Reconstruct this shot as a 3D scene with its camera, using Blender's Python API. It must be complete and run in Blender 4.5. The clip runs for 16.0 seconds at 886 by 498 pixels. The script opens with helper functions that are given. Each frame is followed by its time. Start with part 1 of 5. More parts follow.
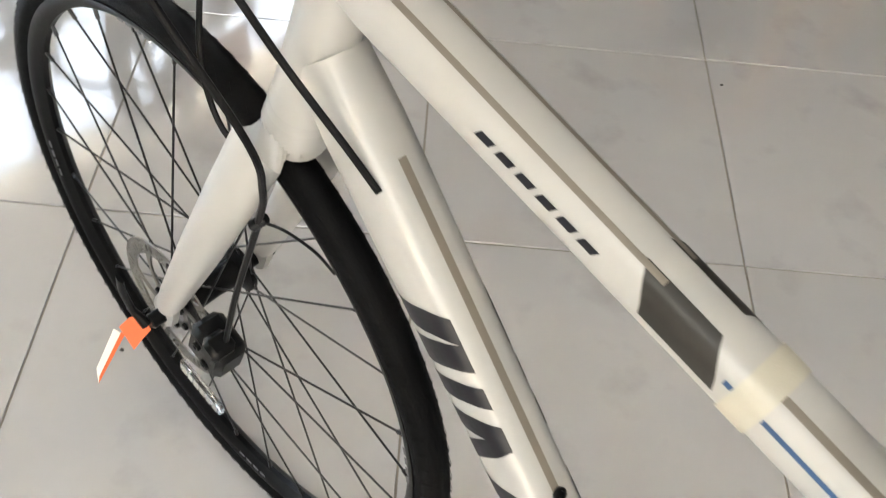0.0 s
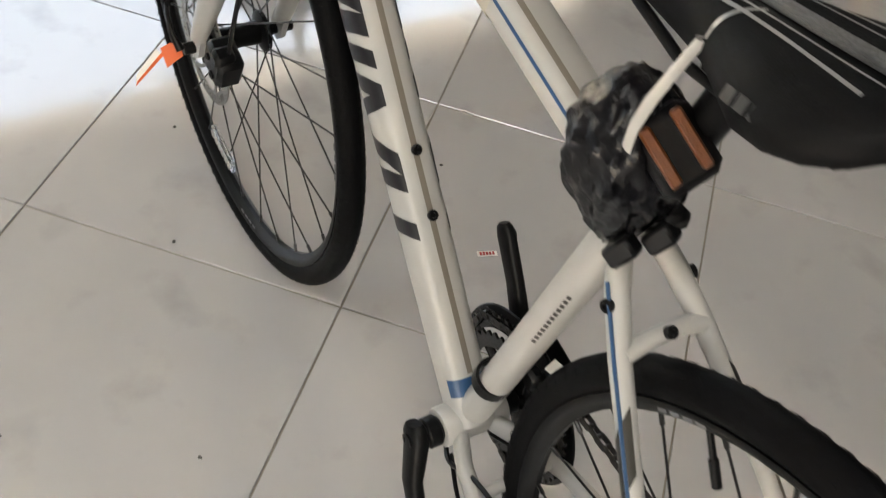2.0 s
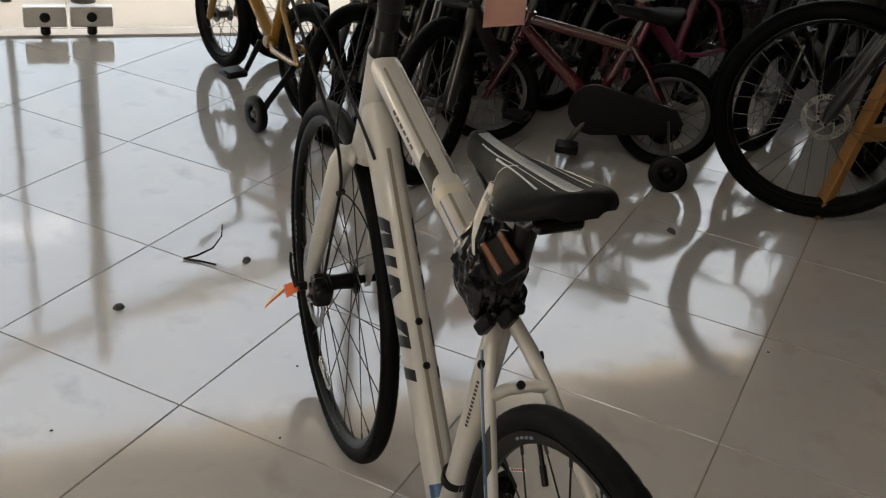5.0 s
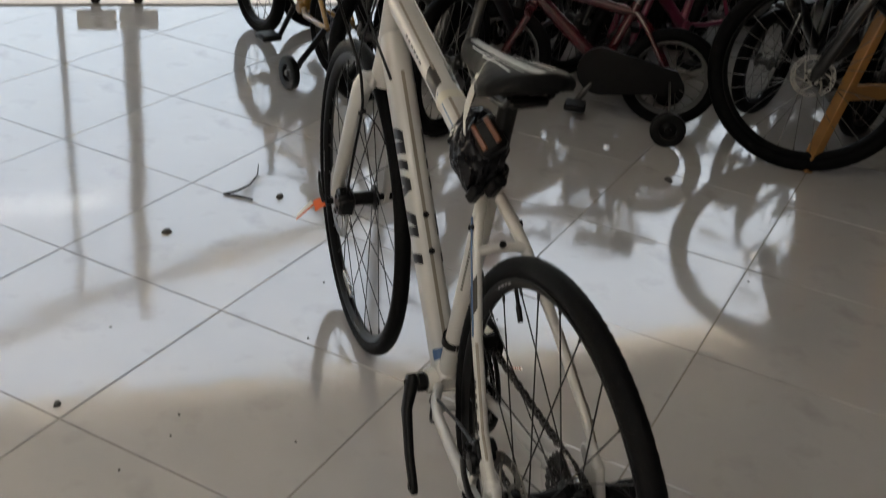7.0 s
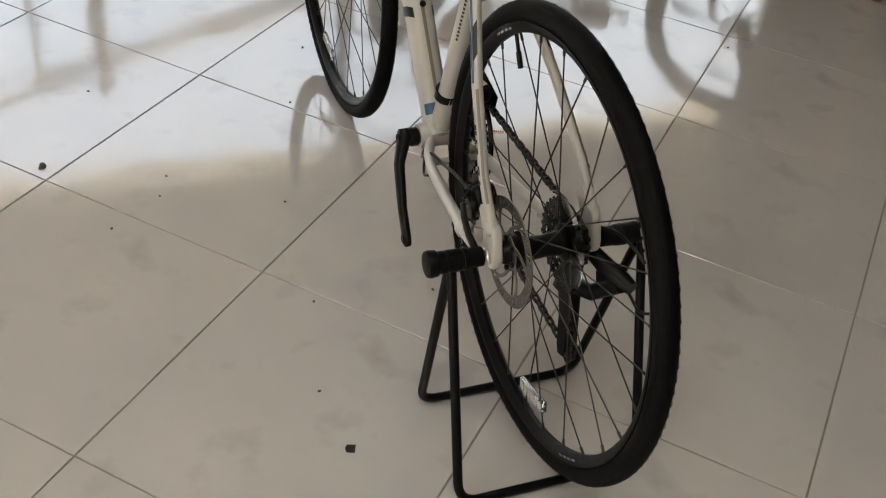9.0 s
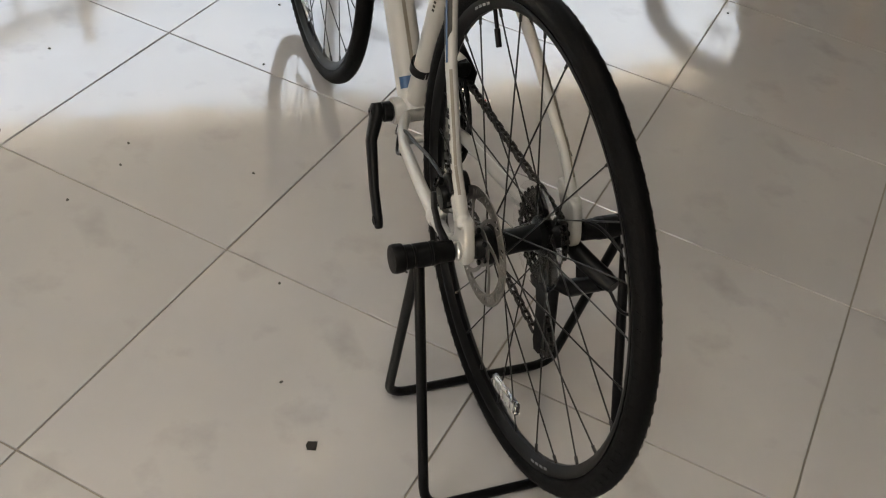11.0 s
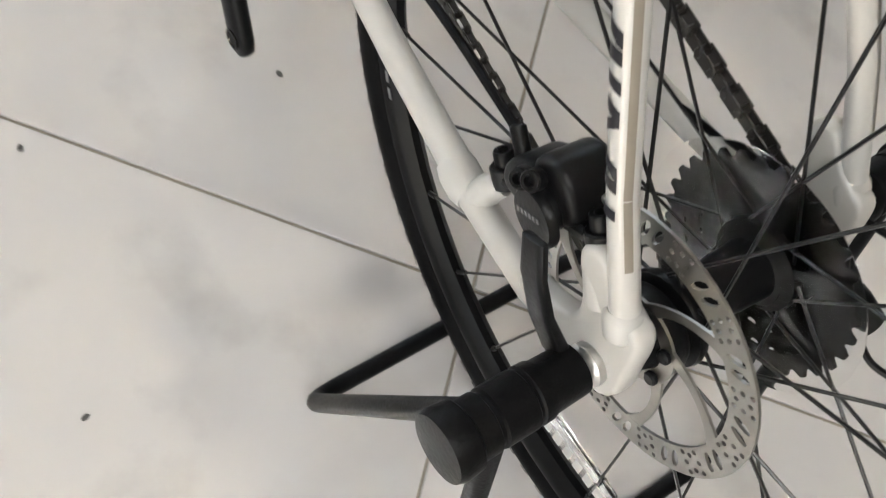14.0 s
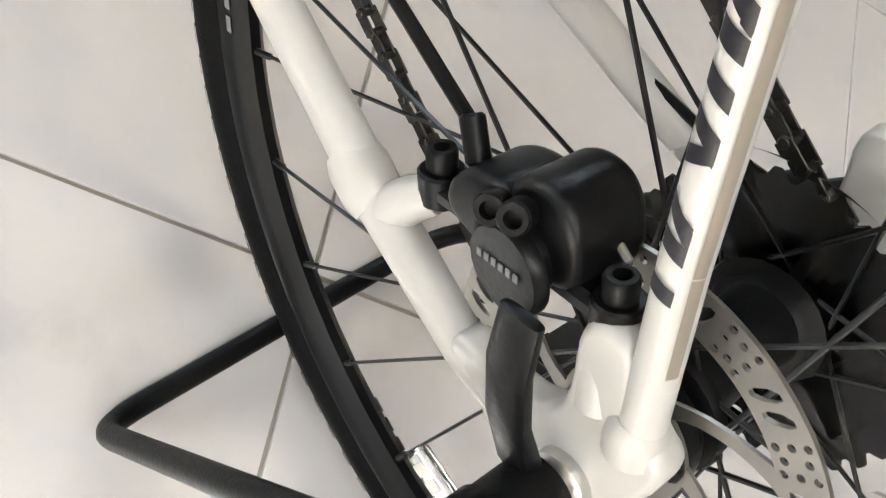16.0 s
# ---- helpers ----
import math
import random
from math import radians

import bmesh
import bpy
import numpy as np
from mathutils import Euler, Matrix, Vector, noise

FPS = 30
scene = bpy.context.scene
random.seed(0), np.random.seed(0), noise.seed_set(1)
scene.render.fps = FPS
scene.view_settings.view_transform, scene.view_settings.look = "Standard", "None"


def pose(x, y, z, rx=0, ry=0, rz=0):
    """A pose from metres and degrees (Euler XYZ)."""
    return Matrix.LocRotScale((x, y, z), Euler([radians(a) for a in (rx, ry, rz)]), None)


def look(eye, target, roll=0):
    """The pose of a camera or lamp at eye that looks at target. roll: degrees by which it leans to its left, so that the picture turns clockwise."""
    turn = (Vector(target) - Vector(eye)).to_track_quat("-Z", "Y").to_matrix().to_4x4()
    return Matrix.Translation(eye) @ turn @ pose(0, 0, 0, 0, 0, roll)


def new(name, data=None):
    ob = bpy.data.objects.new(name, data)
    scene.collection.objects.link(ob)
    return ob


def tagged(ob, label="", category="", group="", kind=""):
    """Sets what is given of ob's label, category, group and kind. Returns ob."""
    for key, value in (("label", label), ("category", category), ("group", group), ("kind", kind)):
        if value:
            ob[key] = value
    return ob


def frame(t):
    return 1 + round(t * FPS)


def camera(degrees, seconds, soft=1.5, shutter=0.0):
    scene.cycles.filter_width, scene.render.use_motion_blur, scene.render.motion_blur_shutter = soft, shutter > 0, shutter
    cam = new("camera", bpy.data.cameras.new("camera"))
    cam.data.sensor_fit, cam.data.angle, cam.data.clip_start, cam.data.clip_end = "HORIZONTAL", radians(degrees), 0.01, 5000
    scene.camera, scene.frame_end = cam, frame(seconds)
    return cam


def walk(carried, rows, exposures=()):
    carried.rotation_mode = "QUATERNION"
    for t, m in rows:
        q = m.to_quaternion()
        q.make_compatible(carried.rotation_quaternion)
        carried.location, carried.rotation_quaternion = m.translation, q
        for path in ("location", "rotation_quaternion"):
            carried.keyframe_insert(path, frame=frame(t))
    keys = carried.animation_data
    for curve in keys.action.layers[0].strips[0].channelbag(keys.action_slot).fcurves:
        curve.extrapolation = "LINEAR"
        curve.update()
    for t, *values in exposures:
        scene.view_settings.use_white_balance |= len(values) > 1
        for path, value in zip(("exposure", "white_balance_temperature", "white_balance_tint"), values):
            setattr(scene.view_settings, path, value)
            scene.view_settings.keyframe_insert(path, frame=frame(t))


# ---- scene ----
cam = camera(45.1, 16.0, soft=1.1, shutter=0.4)
PATH = [
    (0, (-0.58, -0.491, 1.186), (0.753, -0.553, -0.304), 7.0),
    (0.5, (-0.662, -0.591, 1.196), (0.673, -0.49, -0.29), 5.6),
    (1, (-0.799, -0.632, 1.204), (0.594, -0.528, -0.227), 10.4),
    (1.5, (-0.868, -0.662, 1.222), (0.474, -0.588, -0.259), 11.9),
    (2, (-0.952, -0.754, 1.198), (0.409, -0.574, -0.256), 11.9),
    (2.5, (-1.041, -0.864, 1.189), (0.338, -0.547, -0.225), 11.8),
    (3, (-1.121, -0.889, 1.237), (0.292, -0.567, -0.141), 12.5),
    (3.5, (-1.203, -0.922, 1.291), (0.293, -0.543, 0.018), 11.1),
    (4, (-1.239, -1.019, 1.284), (0.324, -0.483, 0.157), 7.9),
    (4.5, (-1.308, -1.114, 1.306), (0.301, -0.45, 0.321), 6.0),
    (4.7, (-1.35, -1.134, 1.32), (0.277, -0.448, 0.38), 5.9),
    (6.8, (-1.682, -1.35, 1.353), (-0.071, -0.581, 0.453), 5.6),
    (7, (-1.691, -1.352, 1.337), (-0.093, -0.597, 0.4), 5.8),
    (7.5, (-1.727, -1.336, 1.306), (-0.172, -0.649, 0.253), 6.5),
    (8, (-1.737, -1.324, 1.283), (-0.239, -0.698, 0.116), 7.1),
    (8.5, (-1.747, -1.321, 1.284), (-0.282, -0.738, 0.053), 7.6),
    (9, (-1.75, -1.321, 1.284), (-0.294, -0.763, 0.031), 7.9),
    (9.5, (-1.753, -1.318, 1.281), (-0.292, -0.784, 0.024), 8.4),
    (9.7, (-1.753, -1.322, 1.28), (-0.29, -0.795, 0.022), 8.4),
    (11.8, (-1.381, -1.23, 1.226), (-0.069, -0.747, -0.202), 10.9),
    (12, (-1.306, -1.185, 1.198), (-0.02, -0.732, -0.264), 11.5),
    (12.5, (-1.207, -0.979, 1.204), (-0.016, -0.806, -0.393), 18.4),
    (13, (-1.009, -0.864, 1.101), (-0.018, -0.873, -0.636), 23.4),
    (13.5, (-0.897, -0.797, 0.963), (-0.035, -0.998, -0.83), 34.2),
    (14, (-0.824, -0.777, 0.825), (-0.06, -1.188, -0.977), 46.4),
    (14.5, (-0.814, -0.763, 0.728), (-0.008, -1.4, -0.988), 56.5),
    (15, (-0.785, -0.767, 0.679), (0.019, -1.516, -0.993), 61.7),
    (15.5, (-0.751, -0.761, 0.663), (0.008, -1.572, -1.0), 65.3),
    (16, (-0.72, -0.76, 0.65), (-0.015, -1.61, -1.018), 68.0),
]
walk(cam, [(t, look(eye, target, roll)) for t, eye, target, roll in PATH],
     [(0, 5.12, 6380, 8), (0.5, 4.51, 6430, 8), (1, 4.46, 6480, 8), (2, 4.60, 6530, 9), (3, 4.50, 6730, 10), (3.6, 4.30, 6930, 10), (4.5, 3.71, 7080, 10), (6.8, 3.61, 6730, 10),
      (7.5, 3.76, 6830, 10), (8, 3.96, 6930, 10), (9, 4.06, 6980, 10), (9.7, 4.01, 6980, 10), (11.8, 4.41, 6630, 10), (12.5, 5.12, 6280, 9), (13.5, 5.01, 6330, 9),
      (14.2, 5.11, 6230, 9), (15, 5.46, 6230, 9), (16, 5.46, 6280, 9)])

# where the white bicycle stands and how it heads; its own axes: x ahead, y to its left, z up
BX, BY, HEAD, LEAN = -0.5855, -1.034, 46.5, 1.6
HERE = pose(BX, BY, 0, 0, 0, HEAD)
BIKE = pose(BX - 0.005, BY - 0.001, 0, -LEAN, 0, HEAD - 0.2)

# ---- light ----
world = bpy.data.worlds.new("sky")
scene.world = world
world.use_nodes = True
wn = world.node_tree.nodes
sky = wn.new("ShaderNodeTexSky")
sky.sky_type, sky.sun_disc = "NISHITA", False
sky.sun_elevation, sky.sun_rotation = radians(48), radians(200)
sky.air_density, sky.dust_density, sky.ozone_density = 0.5, 10.0, 0.3
haze = wn.new("ShaderNodeMix")
haze.data_type, haze.blend_type = "RGBA", "MULTIPLY"
haze.inputs[0].default_value = 1.0
haze.inputs[7].default_value = (1.0, 0.925, 0.73, 1)
world.node_tree.links.new(sky.outputs[0], haze.inputs[6])
world.node_tree.links.new(haze.outputs[2], wn["Background"].inputs[0])
wn["Background"].inputs[1].default_value = 0.15
sun_data = bpy.data.lights.new("sun", "SUN")
sun_data.energy, sun_data.angle, sun_data.color = 2.0, radians(2), (1, 0.95, 0.88)
sun = new("sun", sun_data)
sun.matrix_world = HERE @ look((0, 0, 8), (0.6, -0.5, 7))


# ---- materials ----
def surface(name, colour, rough=0.5, metal=0.0, vary=0.12, scale=30.0, bump=0.05, coat=0.0, spots=0.0, per_object=0.0, fine=400.0, spec=0.5):
    m = bpy.data.materials.new(name)
    m.use_nodes = True
    nt = m.node_tree
    n, link = nt.nodes, nt.links.new
    b = n["Principled BSDF"]
    b.inputs["Roughness"].default_value, b.inputs["Metallic"].default_value = rough, metal
    b.inputs["Specular IOR Level"].default_value = spec
    b.inputs["Coat Weight"].default_value, b.inputs["Coat Roughness"].default_value = coat, 0.08
    co = n.new("ShaderNodeTexCoord")
    big, small = n.new("ShaderNodeTexNoise"), n.new("ShaderNodeTexNoise")
    big.inputs["Scale"].default_value, big.inputs["Detail"].default_value = scale, 4
    small.inputs["Scale"].default_value, small.inputs["Detail"].default_value = fine, 3
    link(co.outputs["Object"], big.inputs["Vector"])
    link(co.outputs["Object"], small.inputs["Vector"])
    mix = n.new("ShaderNodeMix")
    mix.data_type = "RGBA"
    mix.inputs[6].default_value = (*[c * (1 - vary) for c in colour], 1)
    mix.inputs[7].default_value = (*[min(c * (1 + vary), 0.95) for c in colour], 1)
    link(big.outputs[0], mix.inputs[0])
    out = mix.outputs[2]
    if per_object:
        info, hsv, mr = n.new("ShaderNodeObjectInfo"), n.new("ShaderNodeHueSaturation"), n.new("ShaderNodeMapRange")
        mr.inputs[3].default_value, mr.inputs[4].default_value = 1 - per_object, 1 + per_object
        link(info.outputs["Random"], mr.inputs[0])
        link(mr.outputs[0], hsv.inputs["Value"])
        link(out, hsv.inputs["Color"])
        out = hsv.outputs[0]
    if spots:
        dirt, ramp, dm = n.new("ShaderNodeTexNoise"), n.new("ShaderNodeValToRGB"), n.new("ShaderNodeMix")
        dirt.inputs["Scale"].default_value, dirt.inputs["Detail"].default_value = scale * 1.7, 8
        ramp.color_ramp.elements[0].position, ramp.color_ramp.elements[1].position = 0.56, 0.74
        dm.data_type = "RGBA"
        dm.inputs[7].default_value = (*[c * (1 - spots) for c in colour], 1)
        link(co.outputs["Object"], dirt.inputs["Vector"])
        link(dirt.outputs[0], ramp.inputs[0])
        link(ramp.outputs[0], dm.inputs[0])
        link(out, dm.inputs[6])
        out = dm.outputs[2]
    link(out, b.inputs["Base Color"])
    mr2 = n.new("ShaderNodeMapRange")
    mr2.inputs[3].default_value, mr2.inputs[4].default_value = rough * 0.8, min(rough * 1.25, 1)
    link(small.outputs[0], mr2.inputs[0])
    link(mr2.outputs[0], b.inputs["Roughness"])
    if bump:
        bp = n.new("ShaderNodeBump")
        bp.inputs["Strength"].default_value, bp.inputs["Distance"].default_value = bump, 0.002
        link(small.outputs[0], bp.inputs["Height"])
        link(bp.outputs[0], b.inputs["Normal"])
    return m


def clear(name, colour=(1, 1, 1), rough=0.02, ior=1.45):
    m = bpy.data.materials.new(name)
    m.use_nodes = True
    b = m.node_tree.nodes["Principled BSDF"]
    b.inputs["Base Color"].default_value = (*colour, 1)
    b.inputs["Transmission Weight"].default_value, b.inputs["Roughness"].default_value, b.inputs["IOR"].default_value = 1, rough, ior
    return m


def glow(name, colour, strength):
    m = bpy.data.materials.new(name)
    m.use_nodes = True
    b = m.node_tree.nodes["Principled BSDF"]
    b.inputs["Base Color"].default_value = (0.8, 0.8, 0.8, 1)
    b.inputs["Emission Color"].default_value, b.inputs["Emission Strength"].default_value = (*colour, 1), strength
    return m


def tile_material():
    m = surface("glazed_tile", (0.43, 0.42, 0.418), 0.08, 0, 0.07, 5, 0, spots=0.18, per_object=0.03, fine=9)
    nt = m.node_tree
    n, link = nt.nodes, nt.links.new
    b = n["Principled BSDF"]
    geo, wave, bp = n.new("ShaderNodeNewGeometry"), n.new("ShaderNodeTexNoise"), n.new("ShaderNodeBump")
    wave.inputs["Scale"].default_value, wave.inputs["Detail"].default_value = 7.0, 1.5
    bp.inputs["Strength"].default_value, bp.inputs["Distance"].default_value = 0.38, 0.0022
    link(geo.outputs["Position"], wave.inputs["Vector"])
    link(wave.outputs[0], bp.inputs["Height"])
    link(bp.outputs[0], b.inputs["Normal"])
    b.inputs["IOR"].default_value = 2.5
    return m


WHITE = surface("white_paint", (0.325, 0.321, 0.308), 0.32, 0, 0.015, 12, 0, coat=0.2, spec=0.4)
GREYSTRIPE = surface("grey_stripe", (0.14, 0.122, 0.10), 0.35, 0, 0.05, 40, 0)
CHARCOAL = surface("charcoal_print", (0.008, 0.008, 0.011), 0.40, 0, 0.1, 40, 0, spec=0.25)
OLIVE = surface("dark_grey_print", (0.022, 0.020, 0.017), 0.40, 0, 0.1, 40, 0, spec=0.25)
BLUE = surface("blue_print", (0.012, 0.05, 0.125), 0.35, 0, 0.08, 40, 0)
RUBBER = surface("tyre_rubber", (0.003, 0.003, 0.0032), 0.55, 0, 0.2, 25, 0.25, fine=700, spec=0.05)
RIM = surface("black_rim", (0.003, 0.003, 0.0032), 0.35, 0.0, 0.15, 30, 0.03, spec=0.12)
BLACK = surface("black_alloy", (0.004, 0.004, 0.0042), 0.36, 0.0, 0.2, 40, 0.08, spec=0.12)
PLASTIC = surface("black_plastic", (0.0035, 0.0035, 0.0038), 0.34, 0, 0.2, 40, 0.06, spec=0.15)
STEEL = surface("brushed_steel", (0.60, 0.59, 0.57), 0.32, 1.0, 0.1, 60, 0.05)
DARKSTEEL = surface("dark_steel", (0.006, 0.0058, 0.0056), 0.24, 0.1, 0.3, 90, 0.08, spec=0.35)
ROTORSTEEL = surface("rotor_steel", (0.25, 0.24, 0.225), 0.38, 1.0, 0.12, 60, 0.04)
DARKCHROME = surface("dull_chrome", (0.10, 0.098, 0.095), 0.35, 0.8, 0.2, 60, 0.04)
SPOKE = surface("black_spoke", (0.03, 0.03, 0.03), 0.3, 0.8, 0.2, 60, 0)
CHAINMAT = surface("chain_steel", (0.035, 0.032, 0.029), 0.35, 0.7, 0.4, 120, 0.1)
STAND = surface("black_stand_paint", (0.0035, 0.0035, 0.0037), 0.42, 0.1, 0.25, 30, 0.12, spots=0.3, spec=0.11)
VINYL = surface("saddle_vinyl", (0.0035, 0.0035, 0.0038), 0.58, 0, 0.15, 20, 0.2, fine=900, spec=0.08)
SILVER = surface("silver_print", (0.26, 0.26, 0.26), 0.3, 0.4, 0.15, 60, 0.05)
LIGHTBAR = surface("pale_print", (0.13, 0.13, 0.135), 0.5, 0, 0.1, 40, 0)
FILM = surface("black_plastic_film", (0.004, 0.004, 0.005), 0.20, 0, 0.4, 60, 0.6, coat=0.05, fine=160, spec=0.18)
ORANGE = surface("orange_reflector", (0.09, 0.026, 0.006), 0.3, 0, 0.3, 120, 0.3)
TAGORANGE = surface("orange_card", (0.60, 0.11, 0.025), 0.6, 0, 0.06, 40, 0.05)
PAPER = surface("white_card", (0.75, 0.73, 0.68), 0.7, 0, 0.04, 40, 0.1)
NYLON = surface("white_nylon", (0.36, 0.355, 0.34), 0.4, 0, 0.04, 30, 0.05)
GUM = surface("cream_tape", (0.36, 0.34, 0.28), 0.4, 0, 0.05, 50, 0.1)
CLEAR = clear("clear_plastic", (0.95, 0.95, 0.95), 0.12)
GLASS = clear("door_glass", (0.97, 0.99, 0.98), 0.0)
TILE = tile_material()
GROUT = surface("grout", (0.20, 0.18, 0.15), 0.85, 0, 0.25, 9, 0.3)
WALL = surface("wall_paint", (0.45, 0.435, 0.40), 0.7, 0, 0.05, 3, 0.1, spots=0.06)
# tone lowered to put the dimness behind the shop bicycles into the colour
DARKWALL = surface("dimmed_wall_paint", (0.07, 0.066, 0.062), 0.7, 0, 0.08, 3, 0.1)
CEIL = surface("ceiling_paint", (0.45, 0.44, 0.42), 0.8, 0, 0.04, 2, 0.05)
PAVE = surface("pavement_concrete", (0.42, 0.40, 0.37), 0.85, 0, 0.15, 1.5, 0.3, spots=0.15)
WOOD = surface("varnished_pine", (0.24, 0.115, 0.032), 0.4, 0, 0.25, 14, 0.1)
RED = surface("red_paint", (0.045, 0.003, 0.006), 0.25, 0, 0.1, 20, 0.02, coat=0.6)
YELLOW = surface("yellow_paint", (0.22, 0.11, 0.01), 0.28, 0, 0.06, 20, 0.02, coat=0.6)
PURPLE = surface("purple_paint", (0.03, 0.007, 0.036), 0.3, 0, 0.1, 20, 0.02, coat=0.5)
PINK = surface("pink_paint", (0.13, 0.014, 0.04), 0.3, 0, 0.1, 20, 0.02, coat=0.5)
GREEN = surface("green_plastic", (0.04, 0.22, 0.03), 0.4, 0, 0.1, 20, 0.02)
GREYPAINT = surface("grey_plastic", (0.07, 0.07, 0.07), 0.4, 0, 0.1, 20, 0.05)
SOOT = surface("near_black_paint", (0.005, 0.005, 0.0053), 0.3, 0, 0.15, 20, 0.02, coat=0.5)
DEBRIS = surface("dark_debris", (0.05, 0.048, 0.045), 0.8, 0, 0.4, 200, 0.5)
CARD = surface("printed_card", (0.52, 0.30, 0.26), 0.6, 0, 0.1, 20, 0.1)


# ---- shape helpers ----
class Geo:
    """Vertices and faces of one part."""

    def __init__(self):
        self.v, self.f = [], []

    def ring(self, pts):
        i = len(self.v)
        self.v += [tuple(p) for p in pts]
        return list(range(i, i + len(pts)))

    def bridge(self, a, b, closed=True):
        n = len(a)
        for k in range(n if closed else n - 1):
            self.f.append((a[k], a[(k + 1) % n], b[(k + 1) % n], b[k]))

    def cap(self, a):
        self.f.append(tuple(a))


def axes_for(d, ref=None):
    d = Vector(d).normalized()
    ref = Vector(ref) if ref is not None else Vector((0, 1, 0))
    if abs(d.dot(ref)) > 0.95:
        ref = Vector((1, 0, 0))
    side = (ref - d * ref.dot(d)).normalized()
    return side, d.cross(side) * -1


def tube(g, pts, radii, seg=14, caps=True, ref=None, power=1.0):
    """A bent tube; each radius a number or (sideways, upwards). power under 1 squares the section."""
    pts = [Vector(p) for p in pts]
    if not isinstance(radii, (list, tuple)) or len(radii) != len(pts):
        radii = [radii] * len(pts)
    last, first = None, None
    for i, p in enumerate(pts):
        d = (pts[min(i + 1, len(pts) - 1)] - pts[max(i - 1, 0)])
        side, up = axes_for(d, ref)
        ra, rb = radii[i] if isinstance(radii[i], (tuple, list)) else (radii[i], radii[i])
        ring = []
        for k in range(seg):
            a = 2 * math.pi * k / seg
            c, s = math.cos(a), math.sin(a)
            c, s = math.copysign(abs(c) ** power, c), math.copysign(abs(s) ** power, s)
            ring.append(p + side * (ra * c) + up * (rb * s))
        ring = g.ring(ring)
        if last:
            g.bridge(last, ring)
        first = first or ring
        last = ring
    if caps:
        g.cap(first[::-1])
        g.cap(last)
    return g


def lathe(g, p, d, profile, seg=20, closed=False):
    """Turns (along, radius) pairs round the axis through p along d."""
    p, d = Vector(p), Vector(d).normalized()
    side, up = axes_for(d, (0, 0, 1))
    last = first = None
    for along, r in profile:
        ring = g.ring([p + d * along + (side * math.cos(2 * math.pi * k / seg) + up * math.sin(2 * math.pi * k / seg)) * r for k in range(seg)])
        if last:
            g.bridge(last, ring)
        first = first or ring
        last = ring
    if closed:
        g.bridge(last, first)
    else:
        g.cap(first[::-1])
        g.cap(last)
    return g


def rod(g, p, q, r, seg=12, edge=None):
    p, q = Vector(p), Vector(q)
    h = (q - p).length
    e = min(r * 0.25, h * 0.3) if edge is None else edge
    return lathe(g, p, q - p, [(0, r - e), (e, r), (h - e, r), (h, r - e)], seg)


def block(g, m, sx, sy, sz, e=0.002):
    """A box with chamfered edges, centred at the pose m."""
    bm = bmesh.new()
    hx, hy, hz = sx / 2, sy / 2, sz / 2
    e = min(e, hx * 0.6, hy * 0.6, hz * 0.6)
    for a in (-1, 1):
        for b in (-1, 1):
            for c in (-1, 1):
                for p in ((hx, hy - e, hz - e), (hx - e, hy, hz - e), (hx - e, hy - e, hz)):
                    bm.verts.new(m @ Vector((a * p[0], b * p[1], c * p[2])))
    bmesh.ops.convex_hull(bm, input=bm.verts)
    bm.verts.index_update()
    i = len(g.v)
    g.v += [tuple(v.co) for v in bm.verts]
    g.f += [tuple(i + v.index for v in f.verts) for f in bm.faces]
    bm.free()
    return g


def slab(g, poly, m, thick):
    """A flat polygon of (x, y) points, extruded along z of the pose m by thick to both sides."""
    a = g.ring([m @ Vector((x, y, -thick / 2)) for x, y in poly])
    b = g.ring([m @ Vector((x, y, thick / 2)) for x, y in poly])
    g.bridge(a, b)
    g.cap(a[::-1])
    g.cap(b)
    return g


def pillow(g, poly, m, thick, edge, rounds=2):
    """A forged lump: the polygon's corners are rounded, it is extruded along z of m and its rims are eased by edge."""
    pts = [Vector((x, y)) for x, y in poly]
    for _ in range(rounds):
        pts = [q for a, b in zip(pts, pts[1:] + pts[:1]) for q in (a.lerp(b, 0.25), a.lerp(b, 0.75))]
    n = len(pts)
    area = sum(a.x * b.y - b.x * a.y for a, b in zip(pts, pts[1:] + pts[:1]))
    inward = []
    for i in range(n):
        d = pts[(i + 1) % n] - pts[i - 1]
        inward.append(Vector((-d.y, d.x)).normalized() * (1 if area > 0 else -1))
    last = None
    for z, e in ((-0.5, 1.0), (-0.5, 0.55), (-0.5, 0.2), (-0.5, 0.0), (0.5, 0.0), (0.5, 0.2), (0.5, 0.55), (0.5, 1.0)):
        zz = math.copysign(thick / 2 - edge * (1 - math.sqrt(max(0.0, 1 - (1 - e) ** 2))), z)
        ring = g.ring([m @ Vector((*(q + w * edge * e * 0.9), zz)) for q, w in zip(pts, inward)])
        if last:
            g.bridge(last, ring)
        else:
            g.cap(ring[::-1])
        last = ring
    g.cap(last)
    return g


def ball(g, c, r, seg=14, sq=(1, 1, 1)):
    c = Vector(c)
    last = None
    n = seg // 2
    for i in range(1, n):
        a = math.pi * i / n
        ring = g.ring([c + Vector((r * sq[0] * math.sin(a) * math.cos(2 * math.pi * k / seg), r * sq[1] * math.sin(a) * math.sin(2 * math.pi * k / seg), r * sq[2] * math.cos(a))) for k in range(seg)])
        if last:
            g.bridge(ring, last)
        else:
            g.cap(ring)
        last = ring
    g.cap(last[::-1])
    return g


